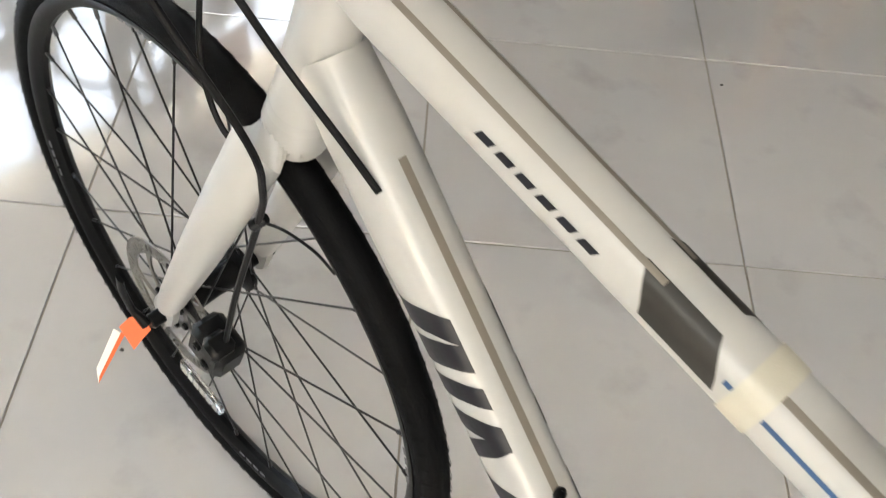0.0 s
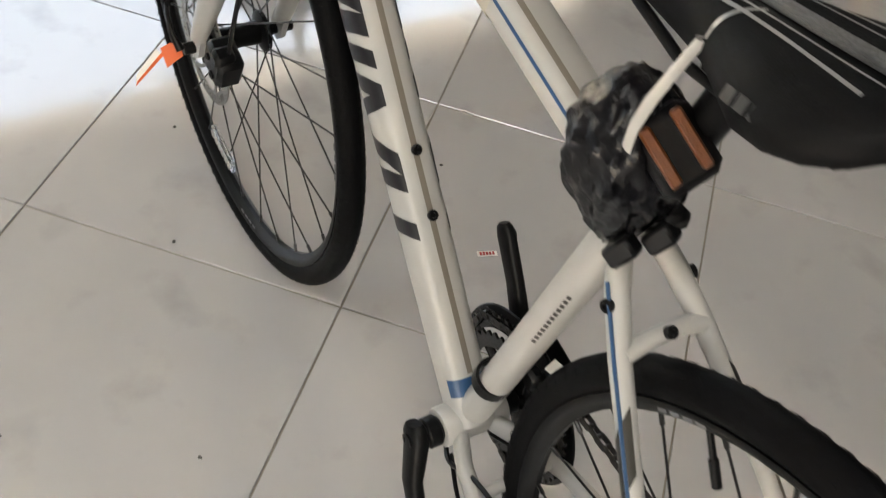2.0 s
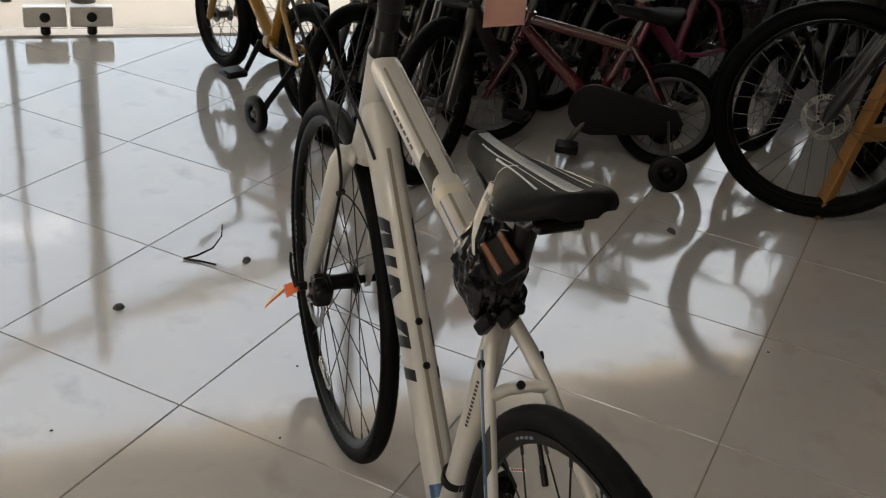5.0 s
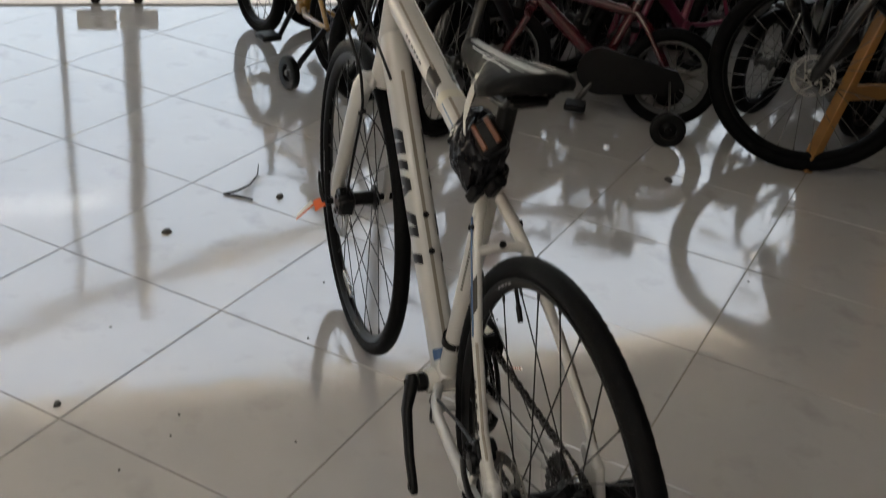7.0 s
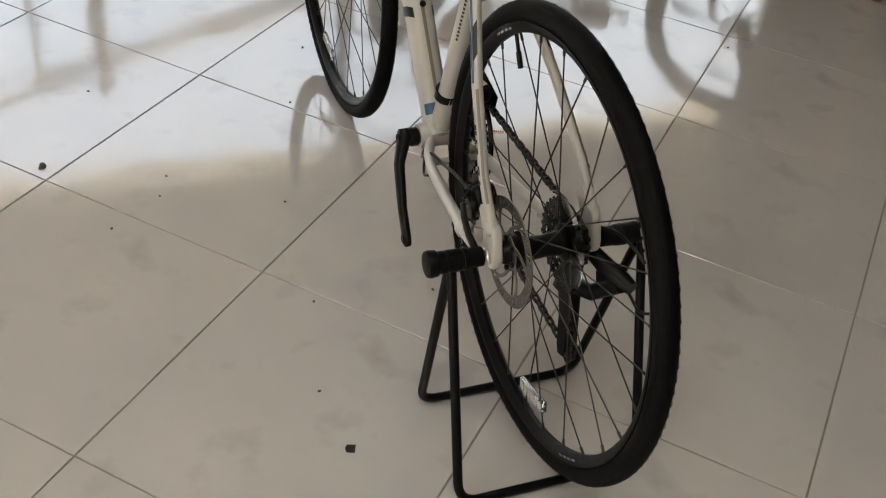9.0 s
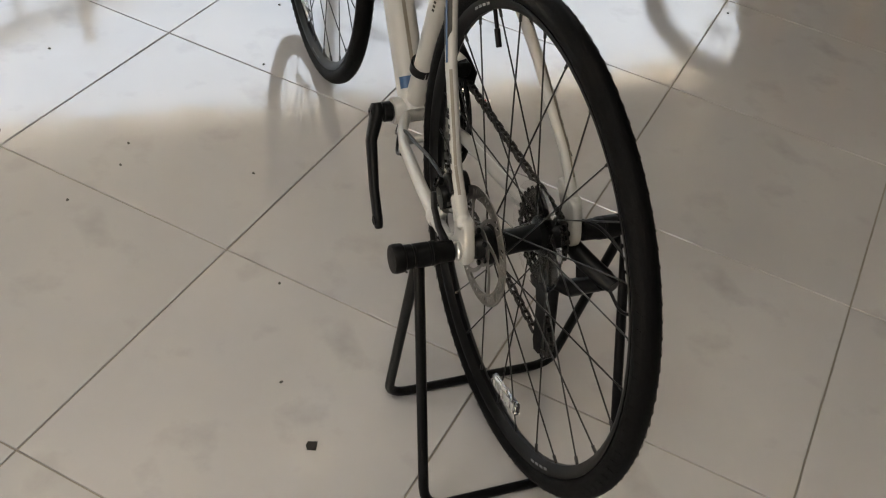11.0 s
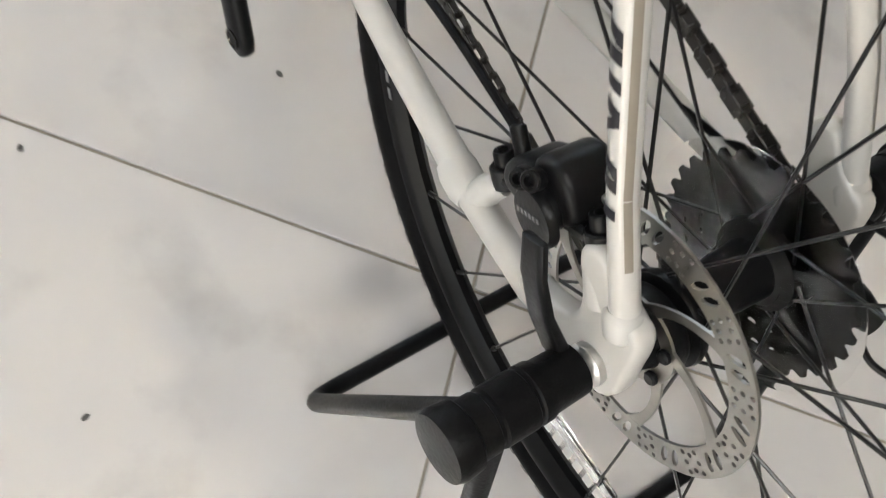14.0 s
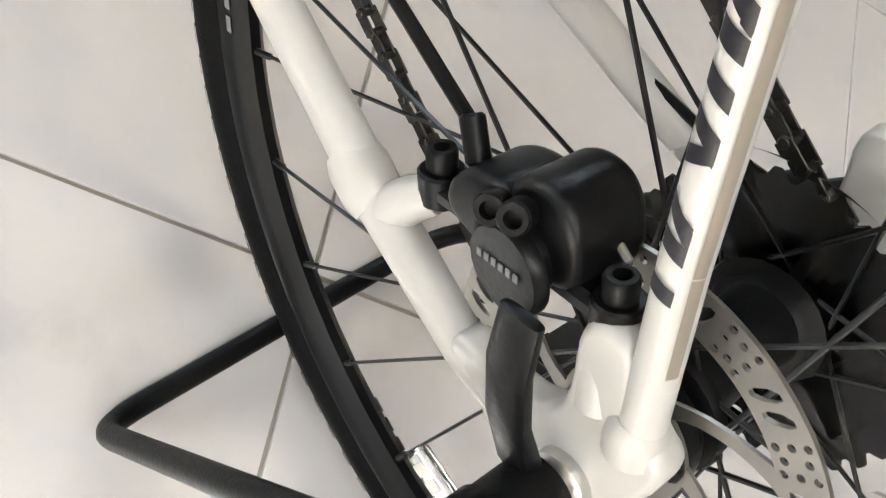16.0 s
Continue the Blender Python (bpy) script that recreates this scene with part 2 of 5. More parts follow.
def mesh_of(name, g, material, angle=38):
    me = bpy.data.meshes.new(name)
    me.from_pydata(g.v, [], g.f)
    bm = bmesh.new()
    bm.from_mesh(me)
    bmesh.ops.recalc_face_normals(bm, faces=bm.faces)
    bm.to_mesh(me)
    bm.free()
    me.shade_smooth()
    me.set_sharp_from_angle(angle=radians(angle))
    me.materials.append(material)
    return me


def part(name, g, material, parent, label="", angle=38):
    ob = new(name, mesh_of(name, g, material, angle) if isinstance(g, Geo) else g)
    ob.parent = parent
    return tagged(ob, label)


def solid(name, g, material, label, category, m=Matrix(), kind="", group="", angle=38):
    ob = new(name, mesh_of(name, g, material, angle))
    ob.matrix_world = m
    return tagged(ob, label, category, group, kind)


def thing(name, label, category, m=Matrix(), group="", kind=""):
    ob = new(name)
    ob.matrix_world = m
    return tagged(ob, label, category, group, kind)


def wrap(g, p, q, r0, r1, s0, s1, a0, a1, skew=0.0, ns=6, na=6, lift=0.0004, power=1.0):
    """A thin skin on the tube from p to q: s along it (0 to 1), a round it in degrees (0 its left side, 90 its top)."""
    p, q = Vector(p), Vector(q)
    side = axes_for(q - p)[0]
    up = (q - p).normalized().cross(side)
    rows = []
    for i in range(ns + 1):
        row = []
        for j in range(na + 1):
            a = radians(a0 + (a1 - a0) * j / na)
            s = s0 + (s1 - s0) * i / ns + skew * (j / na)
            ra, rb = [x + (y - x) * s + lift for x, y in zip(r0, r1)]
            c, z = math.cos(a), math.sin(a)
            c, z = math.copysign(abs(c) ** power, c), math.copysign(abs(z) ** power, z)
            row.append(p + (q - p) * s + side * (ra * c) + up * (rb * z))
        rows.append(g.ring(row))
    for a, b in zip(rows, rows[1:]):
        g.bridge(a, b, closed=False)
    return g


# ---- the room ----
FRONT, BACK, LEFT, RIGHT, TOP = 3.66, -3.4, 3.2, -3.6, 3.3


def plan(x, y):
    return HERE @ Vector((x, y, 0))


floor = solid("floor", block(Geo(), HERE @ pose((FRONT + BACK) / 2, (LEFT + RIGHT) / 2, -0.053), FRONT - BACK + 0.1, LEFT - RIGHT + 0.1, 0.1, 0.001), GROUT, "tiled shop floor with dark narrow joints", "floor", kind="structure")
solid("ground", block(Geo(), HERE @ pose(0, 0, -0.26), 900, 900, 0.3, 0.01), PAVE, "pale concrete pavement outside the shop", "ground", kind="structure")


def wall(name, x0, x1, y0, y1, z0, z1, material, label):
    return solid(name, block(Geo(), HERE @ pose((x0 + x1) / 2, (y0 + y1) / 2, (z0 + z1) / 2), x1 - x0, y1 - y0, z1 - z0, 0.004), material, label, "wall", kind="structure")


HEADER = 2.12
wall("wall_front", FRONT, FRONT + 0.2, RIGHT, LEFT, HEADER, TOP, WALL, "painted wall over the glass shop front")
wall("wall_back", BACK - 0.2, BACK, RIGHT - 0.2, LEFT + 0.2, -0.05, TOP, WALL, "plain pale painted back wall")
wall("wall_left_front", -0.5, FRONT + 0.2, LEFT, LEFT + 0.2, -0.05, TOP, WALL, "plain pale painted side wall")
wall("wall_left_back", BACK, -3.0, LEFT, LEFT + 0.2, -0.05, TOP, WALL, "plain pale painted side wall")
wall("wall_left_top", -3.0, -0.5, LEFT, LEFT + 0.2, HEADER, TOP, WALL, "plain pale painted wall over the side opening")
# unseen wall; its dark tone keeps the backlit right side dim
wall("wall_right", BACK, FRONT + 0.2, RIGHT - 0.2, RIGHT, -0.05, TOP, DARKWALL, "plain unseen side wall, toned dark to keep the right side dim")
solid("ceiling", block(Geo(), HERE @ pose((FRONT + BACK) / 2, (LEFT + RIGHT) / 2, TOP + 0.1), FRONT - BACK + 0.6, LEFT - RIGHT + 0.4, 0.2, 0.004), CEIL, "plain pale ceiling of the shop", "ceiling", kind="structure")


def ceiling_light(x, y, turn, power):
    t = thing("ceiling_light", "white ceiling light with a long frosted tube", "ceiling light", HERE @ pose(x, y, TOP, 0, 0, turn), "ceiling lights")
    part("housing", block(Geo(), pose(0, 0, -0.02), 1.25, 0.12, 0.04, 0.006), WHITE, t)
    part("diffuser", rod(Geo(), (-0.6, 0, -0.06), (0.6, 0, -0.06), 0.016, 14), glow("lamp_tube", (1, 0.97, 0.9), 1.5), t, "glowing frosted tube")
    d = bpy.data.lights.new("tube_lamp", "AREA")
    d.shape, d.size, d.size_y, d.energy, d.color = "RECTANGLE", 1.2, 0.1, power, (1, 0.97, 0.92)
    o = new("tube_lamp", d)
    o.parent = t
    o.matrix_local = pose(0, 0, -0.09)


for cx, cy in ((0.0, 1.9), (-1.0, 0.9)):
    ceiling_light(cx, cy, 90, 1.2)


def glass_leaf(name, y0, y1):
    leaf = thing(name, "frameless clear glass door leaf with steel corner patch", "glass door", HERE, "shop front", "structure")
    pane = part("pane", block(Geo(), pose(FRONT + 0.06, (y0 + y1) / 2, 1.065), 0.01, y1 - y0 - 0.008, 2.09, 0.001), GLASS, leaf)
    pane.visible_shadow = False
    return leaf


leaf_a, leaf_b = glass_leaf("door_1", 0.362, 1.55), glass_leaf("door_2", -0.85, 0.362)
for leaf, y0, y1 in ((leaf_a, 0.37, 0.53), (leaf_b, 0.195, 0.355)):
    cover = part("patch_fitting", block(Geo(), pose(FRONT + 0.05, (y0 + y1) / 2, 0.075), 0.05, y1 - y0, 0.08, 0.004), STEEL, leaf, "brushed steel patch with a lock")
    g = Geo()
    lathe(g, (FRONT + 0.0235, (y0 + y1) / 2, 0.075), (-1, 0, 0), [(0, 0.02), (0.002, 0.02), (0.003, 0.017), (0.0032, 0.008)], 20)
    part("lock_cover", g, DARKSTEEL, cover)
    part("bottom_pivot", rod(Geo(), (FRONT + 0.05, (y0 + y1) / 2, 0.0), (FRONT + 0.05, (y0 + y1) / 2, 0.034), 0.02, 14), DARKSTEEL, cover)
SILL = 0.62
# assumed wall; hides the bright pavement and dims the floor behind the bicycles
wall("wall_front_low", FRONT, FRONT + 0.2, RIGHT, -0.85, -0.05, SILL, DARKWALL, "low wall assumed under the shop window, toned dark to dim the background")
for name, y0, y1, z0 in (("window_1", 1.55, LEFT, 0.04), ("window_2", RIGHT, -0.85, SILL + 0.03)):
    w = thing(name, "large fixed glass pane of the shop front", "window", HERE, "shop front", "structure")
    p = part("pane", block(Geo(), pose(FRONT + 0.06, (y0 + y1) / 2, (z0 + 2.09) / 2), 0.01, abs(y1 - y0) - 0.06, 2.09 - z0, 0.001), GLASS, w)
    p.visible_shadow = False
    for y in (y0 + 0.03, y1 - 0.03):
        part("window_frame", block(Geo(), pose(FRONT + 0.06, y, (z0 + 2.08) / 2), 0.06, 0.055, 2.14 - z0, 0.004), DARKSTEEL, w)
for y, r, h, x in ((0.26, 0.045, 2.20, 4.6), (0.60, 0.018, 2.05, 4.6)):
    solid("street_post", lathe(Geo(), (0, 0, -0.12), (0, 0, 1), [(0, r * 1.3), (0.05, r * 1.3), (0.06, r), (h, r), (h + 0.03, r * 0.6)], 18), SOOT, "dark upright post on the pavement outside", "post", HERE @ pose(x, y, 0), group="street posts")

# sagging front pole of the awning over the pavement
g = tube(Geo(), [(5.0, 2.6, 2.88), (5.0, 1.4, 2.55), (5.0, 0.5, 2.20), (5.0, -0.3, 1.98), (5.0, -1.3, 1.74), (5.0, -2.2, 1.66)], [0.045, 0.055, 0.05, 0.06, 0.05, 0.045], 14)
awning = thing("awning_pole", "dark sagging pole of an awning over the pavement", "awning", HERE)
part("pole", g, SOOT, awning)
for y, z in ((2.5, 2.86), (-2.1, 1.67)):
    part("prop", tube(Geo(), [(5.0, y, -0.11), (5.0, y, z)], 0.02, 12), SOOT, awning)

# ---- bicycle parts ----
def hoop(g, c, prof, seg=72):
    """Turns (radius, sideways) pairs round a wheel's axle at c; the profile closes on itself."""
    c = Vector(c)
    first = last = None
    for k in range(seg):
        a = 2 * math.pi * k / seg
        ring = g.ring([c + Vector((r * math.cos(a), y, r * math.sin(a))) for r, y in prof])
        if last:
            g.bridge(last, ring)
        first = first or ring
        last = ring
    g.bridge(last, first)
    return g


def wheel(parent, name, c, r, tyre_r, deep, spokes, rim_mat, tyre_mat, spoke_mat, hub_r=0.016, hub_half=0.035, flange=0.024, thick=0.0011, tread=False, seg=72, hub_mat=None, turn=0.0, tyre_label=""):
    """A rim with its tyre, hub and spokes under it. r: outer radius; deep: the rim's inner radius."""
    c = Vector(c)
    seat = r - 2 * tyre_r + 0.003
    hw = tyre_r * 0.72
    prof = [(deep, -0.003), (deep, 0.003), (deep + 0.006, hw * 0.75), (seat - 0.004, hw), (seat, hw), (seat, hw - 0.0015), (seat - 0.004, hw - 0.003), (seat - 0.004, -hw + 0.003), (seat, -hw + 0.0015), (seat, -hw), (seat - 0.004, -hw), (deep + 0.006, -hw * 0.75)]
    w = part(name, hoop(Geo(), c, prof, seg), rim_mat, parent, "", 30)
    mid = r - tyre_r
    prof = []
    for k in range(18):
        a = 2 * math.pi * k / 18
        rr = tyre_r * (1.0 if not tread or k % 2 else 0.985)
        prof.append((mid + rr * math.cos(a), rr * math.sin(a) * 0.98))
    t = part("tyre", hoop(Geo(), c, prof, seg), tyre_mat, w, tyre_label)
    if tread:
        g = Geo()
        for k in range(tread):
            for s in (-1, 1):
                b = 2 * math.pi * (k + 0.25 * s) / tread
                for da in (38, 62):
                    aa = radians(da) * s
                    rr = tyre_r + 0.0001
                    n = Vector((math.cos(b) * math.cos(aa), math.sin(aa), math.sin(b) * math.cos(aa)))
                    p = c + Vector((mid * math.cos(b), 0, mid * math.sin(b))) + n * rr
                    side, up = axes_for(n, (math.cos(b + 1.2), s * 0.9, math.sin(b + 1.2)))
                    h = tyre_r * 0.30
                    ring = g.ring([p + side * h + up * h * 0.25, p + side * h - up * h * 0.25, p - side * h - up * h * 0.25, p - side * h + up * h * 0.25])
                    ring2 = g.ring([Vector(g.v[i]) + n * tyre_r * 0.012 for i in ring])
                    g.bridge(ring, ring2)
                    g.cap(ring2)
        tagged(part("tread", g, tyre_mat, w), kind="stuff")
    h = Geo()
    hh = hub_half
    lathe(h, c - Vector((0, hh + 0.012, 0)), (0, 1, 0), [(0, 0.007), (0.004, 0.009), (0.012, 0.010), (0.012, flange + 0.003), (0.015, flange + 0.004), (0.018, flange + 0.003), (0.022, hub_r), (hh + 0.012, hub_r * 0.9), (2 * hh + 0.002, hub_r), (2 * hh + 0.006, flange + 0.003), (2 * hh + 0.009, flange + 0.004), (2 * hh + 0.012, flange + 0.003), (2 * hh + 0.012, 0.010), (2 * hh + 0.024, 0.009)], 24)
    part("hub", h, hub_mat or BLACK, w)
    base = {}
    for k in range(spokes):
        kind = k % 4
        if kind not in base:
            side = 1 if kind % 2 else -1
            lead = radians(62 if kind < 2 else -62)
            p = Vector((flange * math.cos(lead), side * (hh - 0.003), flange * math.sin(lead)))
            q = Vector((deep + 0.002, 0, 0))
            g = rod(Geo(), p, q, thick, 6, 0)
            rod(g, q, q + (p - q).normalized() * 0.013, thick * 1.9, 6)
            base[kind] = mesh_of("spoke", g, spoke_mat)
        s = new("spoke", base[kind])
        s.parent = w
        s.matrix_local = Matrix.Translation(c) @ Matrix.Rotation(-2 * math.pi * k / spokes - turn, 4, "Y")
    return w


def rotor(parent, c, r=0.08, turn=0.0):
    """A brake disc: twelve repeats of drilled holes and two slots round its ring; six swept arms carry it."""
    g = Geo()
    c = Vector(c)
    r0, r1 = 0.0625 * r / 0.08, r

    def at(rr, a, y):
        return c + Vector((rr * math.cos(a), y, rr * math.sin(a)))

    def cell(a0, a1, q0, q1, hole):
        """One cell of the ring, with an eight-sided hole (half width, half length, lean) or none."""
        am, qm = (a0 + a1) / 2, (q0 + q1) / 2
        sides = []
        for y in (0.0009, -0.0009):
            sq = g.ring([at(q0, a0, y), at(q0, a1, y), at(q1, a1, y), at(q1, a0, y)])
            if not hole:
                g.cap(sq)
                sides.append((sq, None))
                continue
            w, l, lean = hole
            f = 0.42
            oc = [(-w * f, -l), (w * f, -l), (w, -l * f), (w, l * f), (w * f, l), (-w * f, l), (-w, l * f), (-w, -l * f)]
            eye_ring = g.ring([at(qm + v, am + (u + lean * v) / qm, y) for u, v in oc])
            for k in range(4):
                g.f.append((sq[k], sq[(k + 1) % 4], eye_ring[2 * k + 1], eye_ring[2 * k]))
                g.f.append((sq[(k + 1) % 4], eye_ring[(2 * k + 2) % 8], eye_ring[2 * k + 1]))
            sides.append((sq, eye_ring))
        (t, te), (b, be) = sides
        if q0 <= r0 + 1e-6:
            g.f.append((t[0], t[1], b[1], b[0]))
        if q1 >= r1 - 1e-6:
            g.f.append((t[2], t[3], b[3], b[2]))
        if te:
            g.bridge(te, be)

    for k in range(12):
        a = turn + k * math.pi / 6
        for w, kind in ((4.1, 3), (4.1, 2), (4.1, 3), (2.3, 0), (6.6, 1), (6.6, 1), (2.2, 0)):
            w = radians(w)
            if kind == 0:
                cell(a, a + w, r0, r1, None)
            elif kind == 1:
                cell(a, a + w, r0, r1, (0.0024, 0.0052, 0.35))
            else:
                for q in range(kind):
                    cell(a, a + w, r0 + (r1 - r0) * q / kind, r0 + (r1 - r0) * (q + 1) / kind, (0.00145, 0.00145, 0.0))
            a += w
    arms = []
    for k in range(6):
        a0 = turn + k * math.pi / 3
        pts = []
        for i in range(9):
            rr = 0.022 + (0.0645 * r / 0.08 - 0.022) * i / 8
            wide = 0.0033 + 0.0030 * abs(i / 4 - 1) ** 3
            pts.append((rr, a0 + 0.80 * (i / 8) ** 0.8, wide / rr))
        poly = [(rr * math.cos(a - w), rr * math.sin(a - w)) for rr, a, w in pts] + [(rr * math.cos(a + w), rr * math.sin(a + w)) for rr, a, w in pts[::-1]]
        arms.append(slab(Geo(), poly, Matrix.Translation(c) @ pose(0, 0, 0, 90, 0, 0), 0.0016))
    core = hoop(Geo(), c, [(0.017, -0.0009), (0.027, -0.0009), (0.027, 0.0009), (0.017, 0.0009)], 36)
    ob = part("brake_rotor", g, ROTORSTEEL, parent, "drilled steel brake rotor", 30)
    part("rotor_hub", core, ROTORSTEEL, parent)
    for arm in arms:
        part("rotor_arm", arm, ROTORSTEEL, parent)
    for k in range(6):
        a = turn + k * math.pi / 3 + 0.1
        p = c + Vector((0.0225 * math.cos(a), 0.0009, 0.0225 * math.sin(a)))
        part("rotor_bolt", rod(Geo(), p, p + Vector((0, 0.004, 0)), 0.0042, 10), BLACK, parent)
    return ob


def gear(g, c, y, r, teeth, thick=0.0018, inner=0.016):
    poly_o = []
    for k in range(teeth * 4):
        a = 2 * math.pi * k / (teeth * 4)
        rr = r + (0.0022 if k % 4 in (0, 1) else -0.0022)
        poly_o.append((rr, a))
    c = Vector(c)
    top, bot, it, ib = [], [], [], []
    for rr, a in poly_o:
        top.append(c + Vector((rr * math.cos(a), y + thick / 2, rr * math.sin(a))))
        bot.append(c + Vector((rr * math.cos(a), y - thick / 2, rr * math.sin(a))))
        it.append(c + Vector((inner * math.cos(a), y + thick / 2, inner * math.sin(a))))
        ib.append(c + Vector((inner * math.cos(a), y - thick / 2, inner * math.sin(a))))
    t, b, i1, i2 = g.ring(top), g.ring(bot), g.ring(it), g.ring(ib)
    g.bridge(t, b)
    g.bridge(t, i1)
    g.bridge(b, i2)
    g.bridge(i1, i2)
    return g


def bolt(parent, p, d, r=0.005, h=0.004, material=None, name="bolt"):
    """A socket-head bolt that stands on p along d."""
    return part(name, lathe(Geo(), p, d, [(-0.003, r * 0.95), (0, r), (h * 0.8, r), (h, r * 0.85), (h, r * 0.52), (h * 0.3, r * 0.48)], 14), material or BLACK, parent)


def hose(parent, pts, r=0.0025, name="brake_hose", material=None, n=8):
    """A cable that runs smoothly through pts."""
    P = [Vector(p) for p in pts]
    P = [P[0] * 2 - P[1]] + P + [P[-1] * 2 - P[-2]]
    out = []
    for i in range(1, len(P) - 2):
        for k in range(n):
            t = k / n
            a, b, c, d = P[i - 1:i + 3]
            out.append(0.5 * ((2 * b) + (c - a) * t + (2 * a - 5 * b + 4 * c - d) * t * t + (3 * b - a - 3 * c + d) * t ** 3))
    out.append(P[-2])
    return part(name, tube(Geo(), out, r, 8), material or PLASTIC, parent)


# ---- the white bicycle ----
REAR, FRONTAXLE, BB = Vector((0.002, 0, 0.364)), Vector((1.014, 0, 0.340)), Vector((0.412, 0, 0.287))
HT0, HT1 = Vector((0.845, 0, 0.700)), Vector((0.794, 0, 0.855))
DT0, DT1 = Vector((0.407, 0, 0.287)), Vector((0.817, 0, 0.760))
TT0, TT1 = Vector((0.296, 0, 0.712)), Vector((0.802, 0, 0.842))
ST1 = Vector((0.291, 0, 0.728))
R = 0.340
bike = thing("bicycle", "white flat-bar road bicycle with black wheels held in a stand", "bicycle", BIKE)

fg = Geo()
tube(fg, [HT0, HT0.lerp(HT1, 0.1), HT0.lerp(HT1, 0.5), HT0.lerp(HT1, 0.9), HT1], [0.0255, 0.0245, 0.0232, 0.0225, 0.0228], 24)
DTR0, DTR1 = (0.0225, 0.0255), (0.0245, 0.0290)
tube(fg, [DT0, DT0.lerp(DT1, 0.08), DT0.lerp(DT1, 0.92), DT1], [DTR0, DTR0, DTR1, (0.022, 0.028)], 28, power=0.72)
TTR0, TTR1 = (0.0205, 0.0170), (0.0220, 0.0210)
tube(fg, [TT0, TT0.lerp(TT1, 0.5), TT0.lerp(TT1, 0.93), TT1], [TTR0, (0.02125, 0.0190), TTR1, (0.018, 0.02)], 28, power=0.72)
tube(fg, [BB, BB.lerp(ST1, 0.3), ST1], [0.0175, 0.0165, 0.0165], 22)
lathe(fg, ST1 - Vector((0, 0, 0)), BB - ST1, [(-0.004, 0.0185), (0.0, 0.0195), (0.022, 0.0195), (0.026, 0.0165)], 22)
lathe(fg, BB - Vector((0, 0.0365, 0)), (0, 1, 0), [(0, 0.0205), (0.002, 0.0215), (0.071, 0.0215), (0.073, 0.0205)], 28)
for s in (1, -1):
    # seat stay, chain stay and dropout of each side
    tube(fg, [(0.293, 0.012 * s, 0.690), (0.268, 0.026 * s, 0.662), (0.235, 0.038 * s, 0.629), (0.150, 0.060 * s, 0.544), (0.060, 0.076 * s, 0.454), (0.014, 0.0775 * s, 0.406)], [0.0095, 0.0095, 0.0088, 0.0078, 0.0072, 0.0075], 16)
    tube(fg, [(0.395, 0.020 * s, 0.284), (0.360, 0.036 * s, 0.286), (0.310, 0.050 * s, 0.293), (0.200, 0.061 * s, 0.304), (0.110, 0.071 * s, 0.320), (0.048, 0.0755 * s, 0.334), (0.022, 0.0758 * s, 0.341)], [(0.0090, 0.0125), (0.0085, 0.012), (0.0085, 0.0110), (0.009, 0.0100), 0.0095, 0.0086, 0.006], 16)
    pillow(fg, [(-0.018, 0.004), (-0.017, -0.012), (-0.006, -0.020), (0.012, -0.021), (0.034, -0.029), (0.052, -0.034), (0.060, -0.024), (0.046, -0.014), (0.031, -0.004), (0.026, 0.010), (0.034, 0.026), (0.055, 0.046), (0.042, 0.062), (0.026, 0.050), (0.012, 0.046), (0.000, 0.047), (-0.007, 0.034), (-0.012, 0.018)], Matrix.Translation((0, 0.0755 * s, 0.365)) @ pose(0, 0, 0, 90, 0, 0), 0.0145, 0.0042)
    lathe(fg, (0.008, 0.0778 * s, 0.398), Vector((0.046, -0.0015 * s, 0.050)), [(-0.004, 0.006), (0.0, 0.0098), (0.008, 0.0102), (0.012, 0.0096), (0.015, 0.0076)], 18)
    lathe(fg, (0.001, 0.070 * s, 0.364), (0, s, 0), [(0, 0.015), (0.010, 0.0145), (0.0115, 0.012)], 20)
# weld collar on the chain stay and the two brake posts
lathe(fg, (0.120, 0.0700, 0.3165), (0.92, -0.1, -0.17), [(-0.012, 0.0098), (-0.006, 0.0118), (0.006, 0.0118), (0.012, 0.0102)], 18)
tube(fg, [(0.106, 0.070, 0.320), (0.106, 0.068, 0.337), (0.104, 0.064, 0.344)], [0.0105, 0.0085, 0.0075], 14)
tube(fg, [(0.024, 0.0755, 0.393), (0.038, 0.0745, 0.403), (0.047, 0.0735, 0.415)], [0.0095, 0.0085, 0.0078], 14)
# bridge between the seat stays, and gussets
tube(fg, [(0.236, 0.036, 0.632), (0.237, 0.014, 0.636), (0.237, -0.014, 0.636), (0.236, -0.036, 0.632)], [0.0085, 0.0072, 0.0072, 0.0085], 14)
tube(fg, [(0.325, 0.040, 0.293), (0.325, -0.040, 0.293)], 0.0065, 12)
frame_part = part("frame", fg, WHITE, bike, "glossy white aluminium frame with grey and blue trim")

# trim on the tubes
g = Geo()
wrap(g, DT0, DT1, DTR0, DTR1, 0.09, 0.88, 85, 92, ns=20, power=0.72)
wrap(g, TT0, TT1, TTR0, TTR1, 0.03, 0.36, 66, 79, ns=10, power=0.72)
for a0, a1 in ((58, 70), (112, 124)):
    wrap(g, TT0, TT1, TTR0, TTR1, 0.50, 0.90, a0, a1, ns=14, power=0.72)
part("grey_stripe", g, GREYSTRIPE, frame_part, "thin grey lines along the tubes")
g = Geo()
wrap(g, TT0, TT1, TTR0, TTR1, 0.0, 0.350, 14, 24, ns=12, power=0.72)
wrap(g, TT0, TT1, TTR0, TTR1, 0.389, 0.399, 14, 24, ns=2, power=0.72)
part("blue_stripe", g, BLUE, frame_part)
g = Geo()
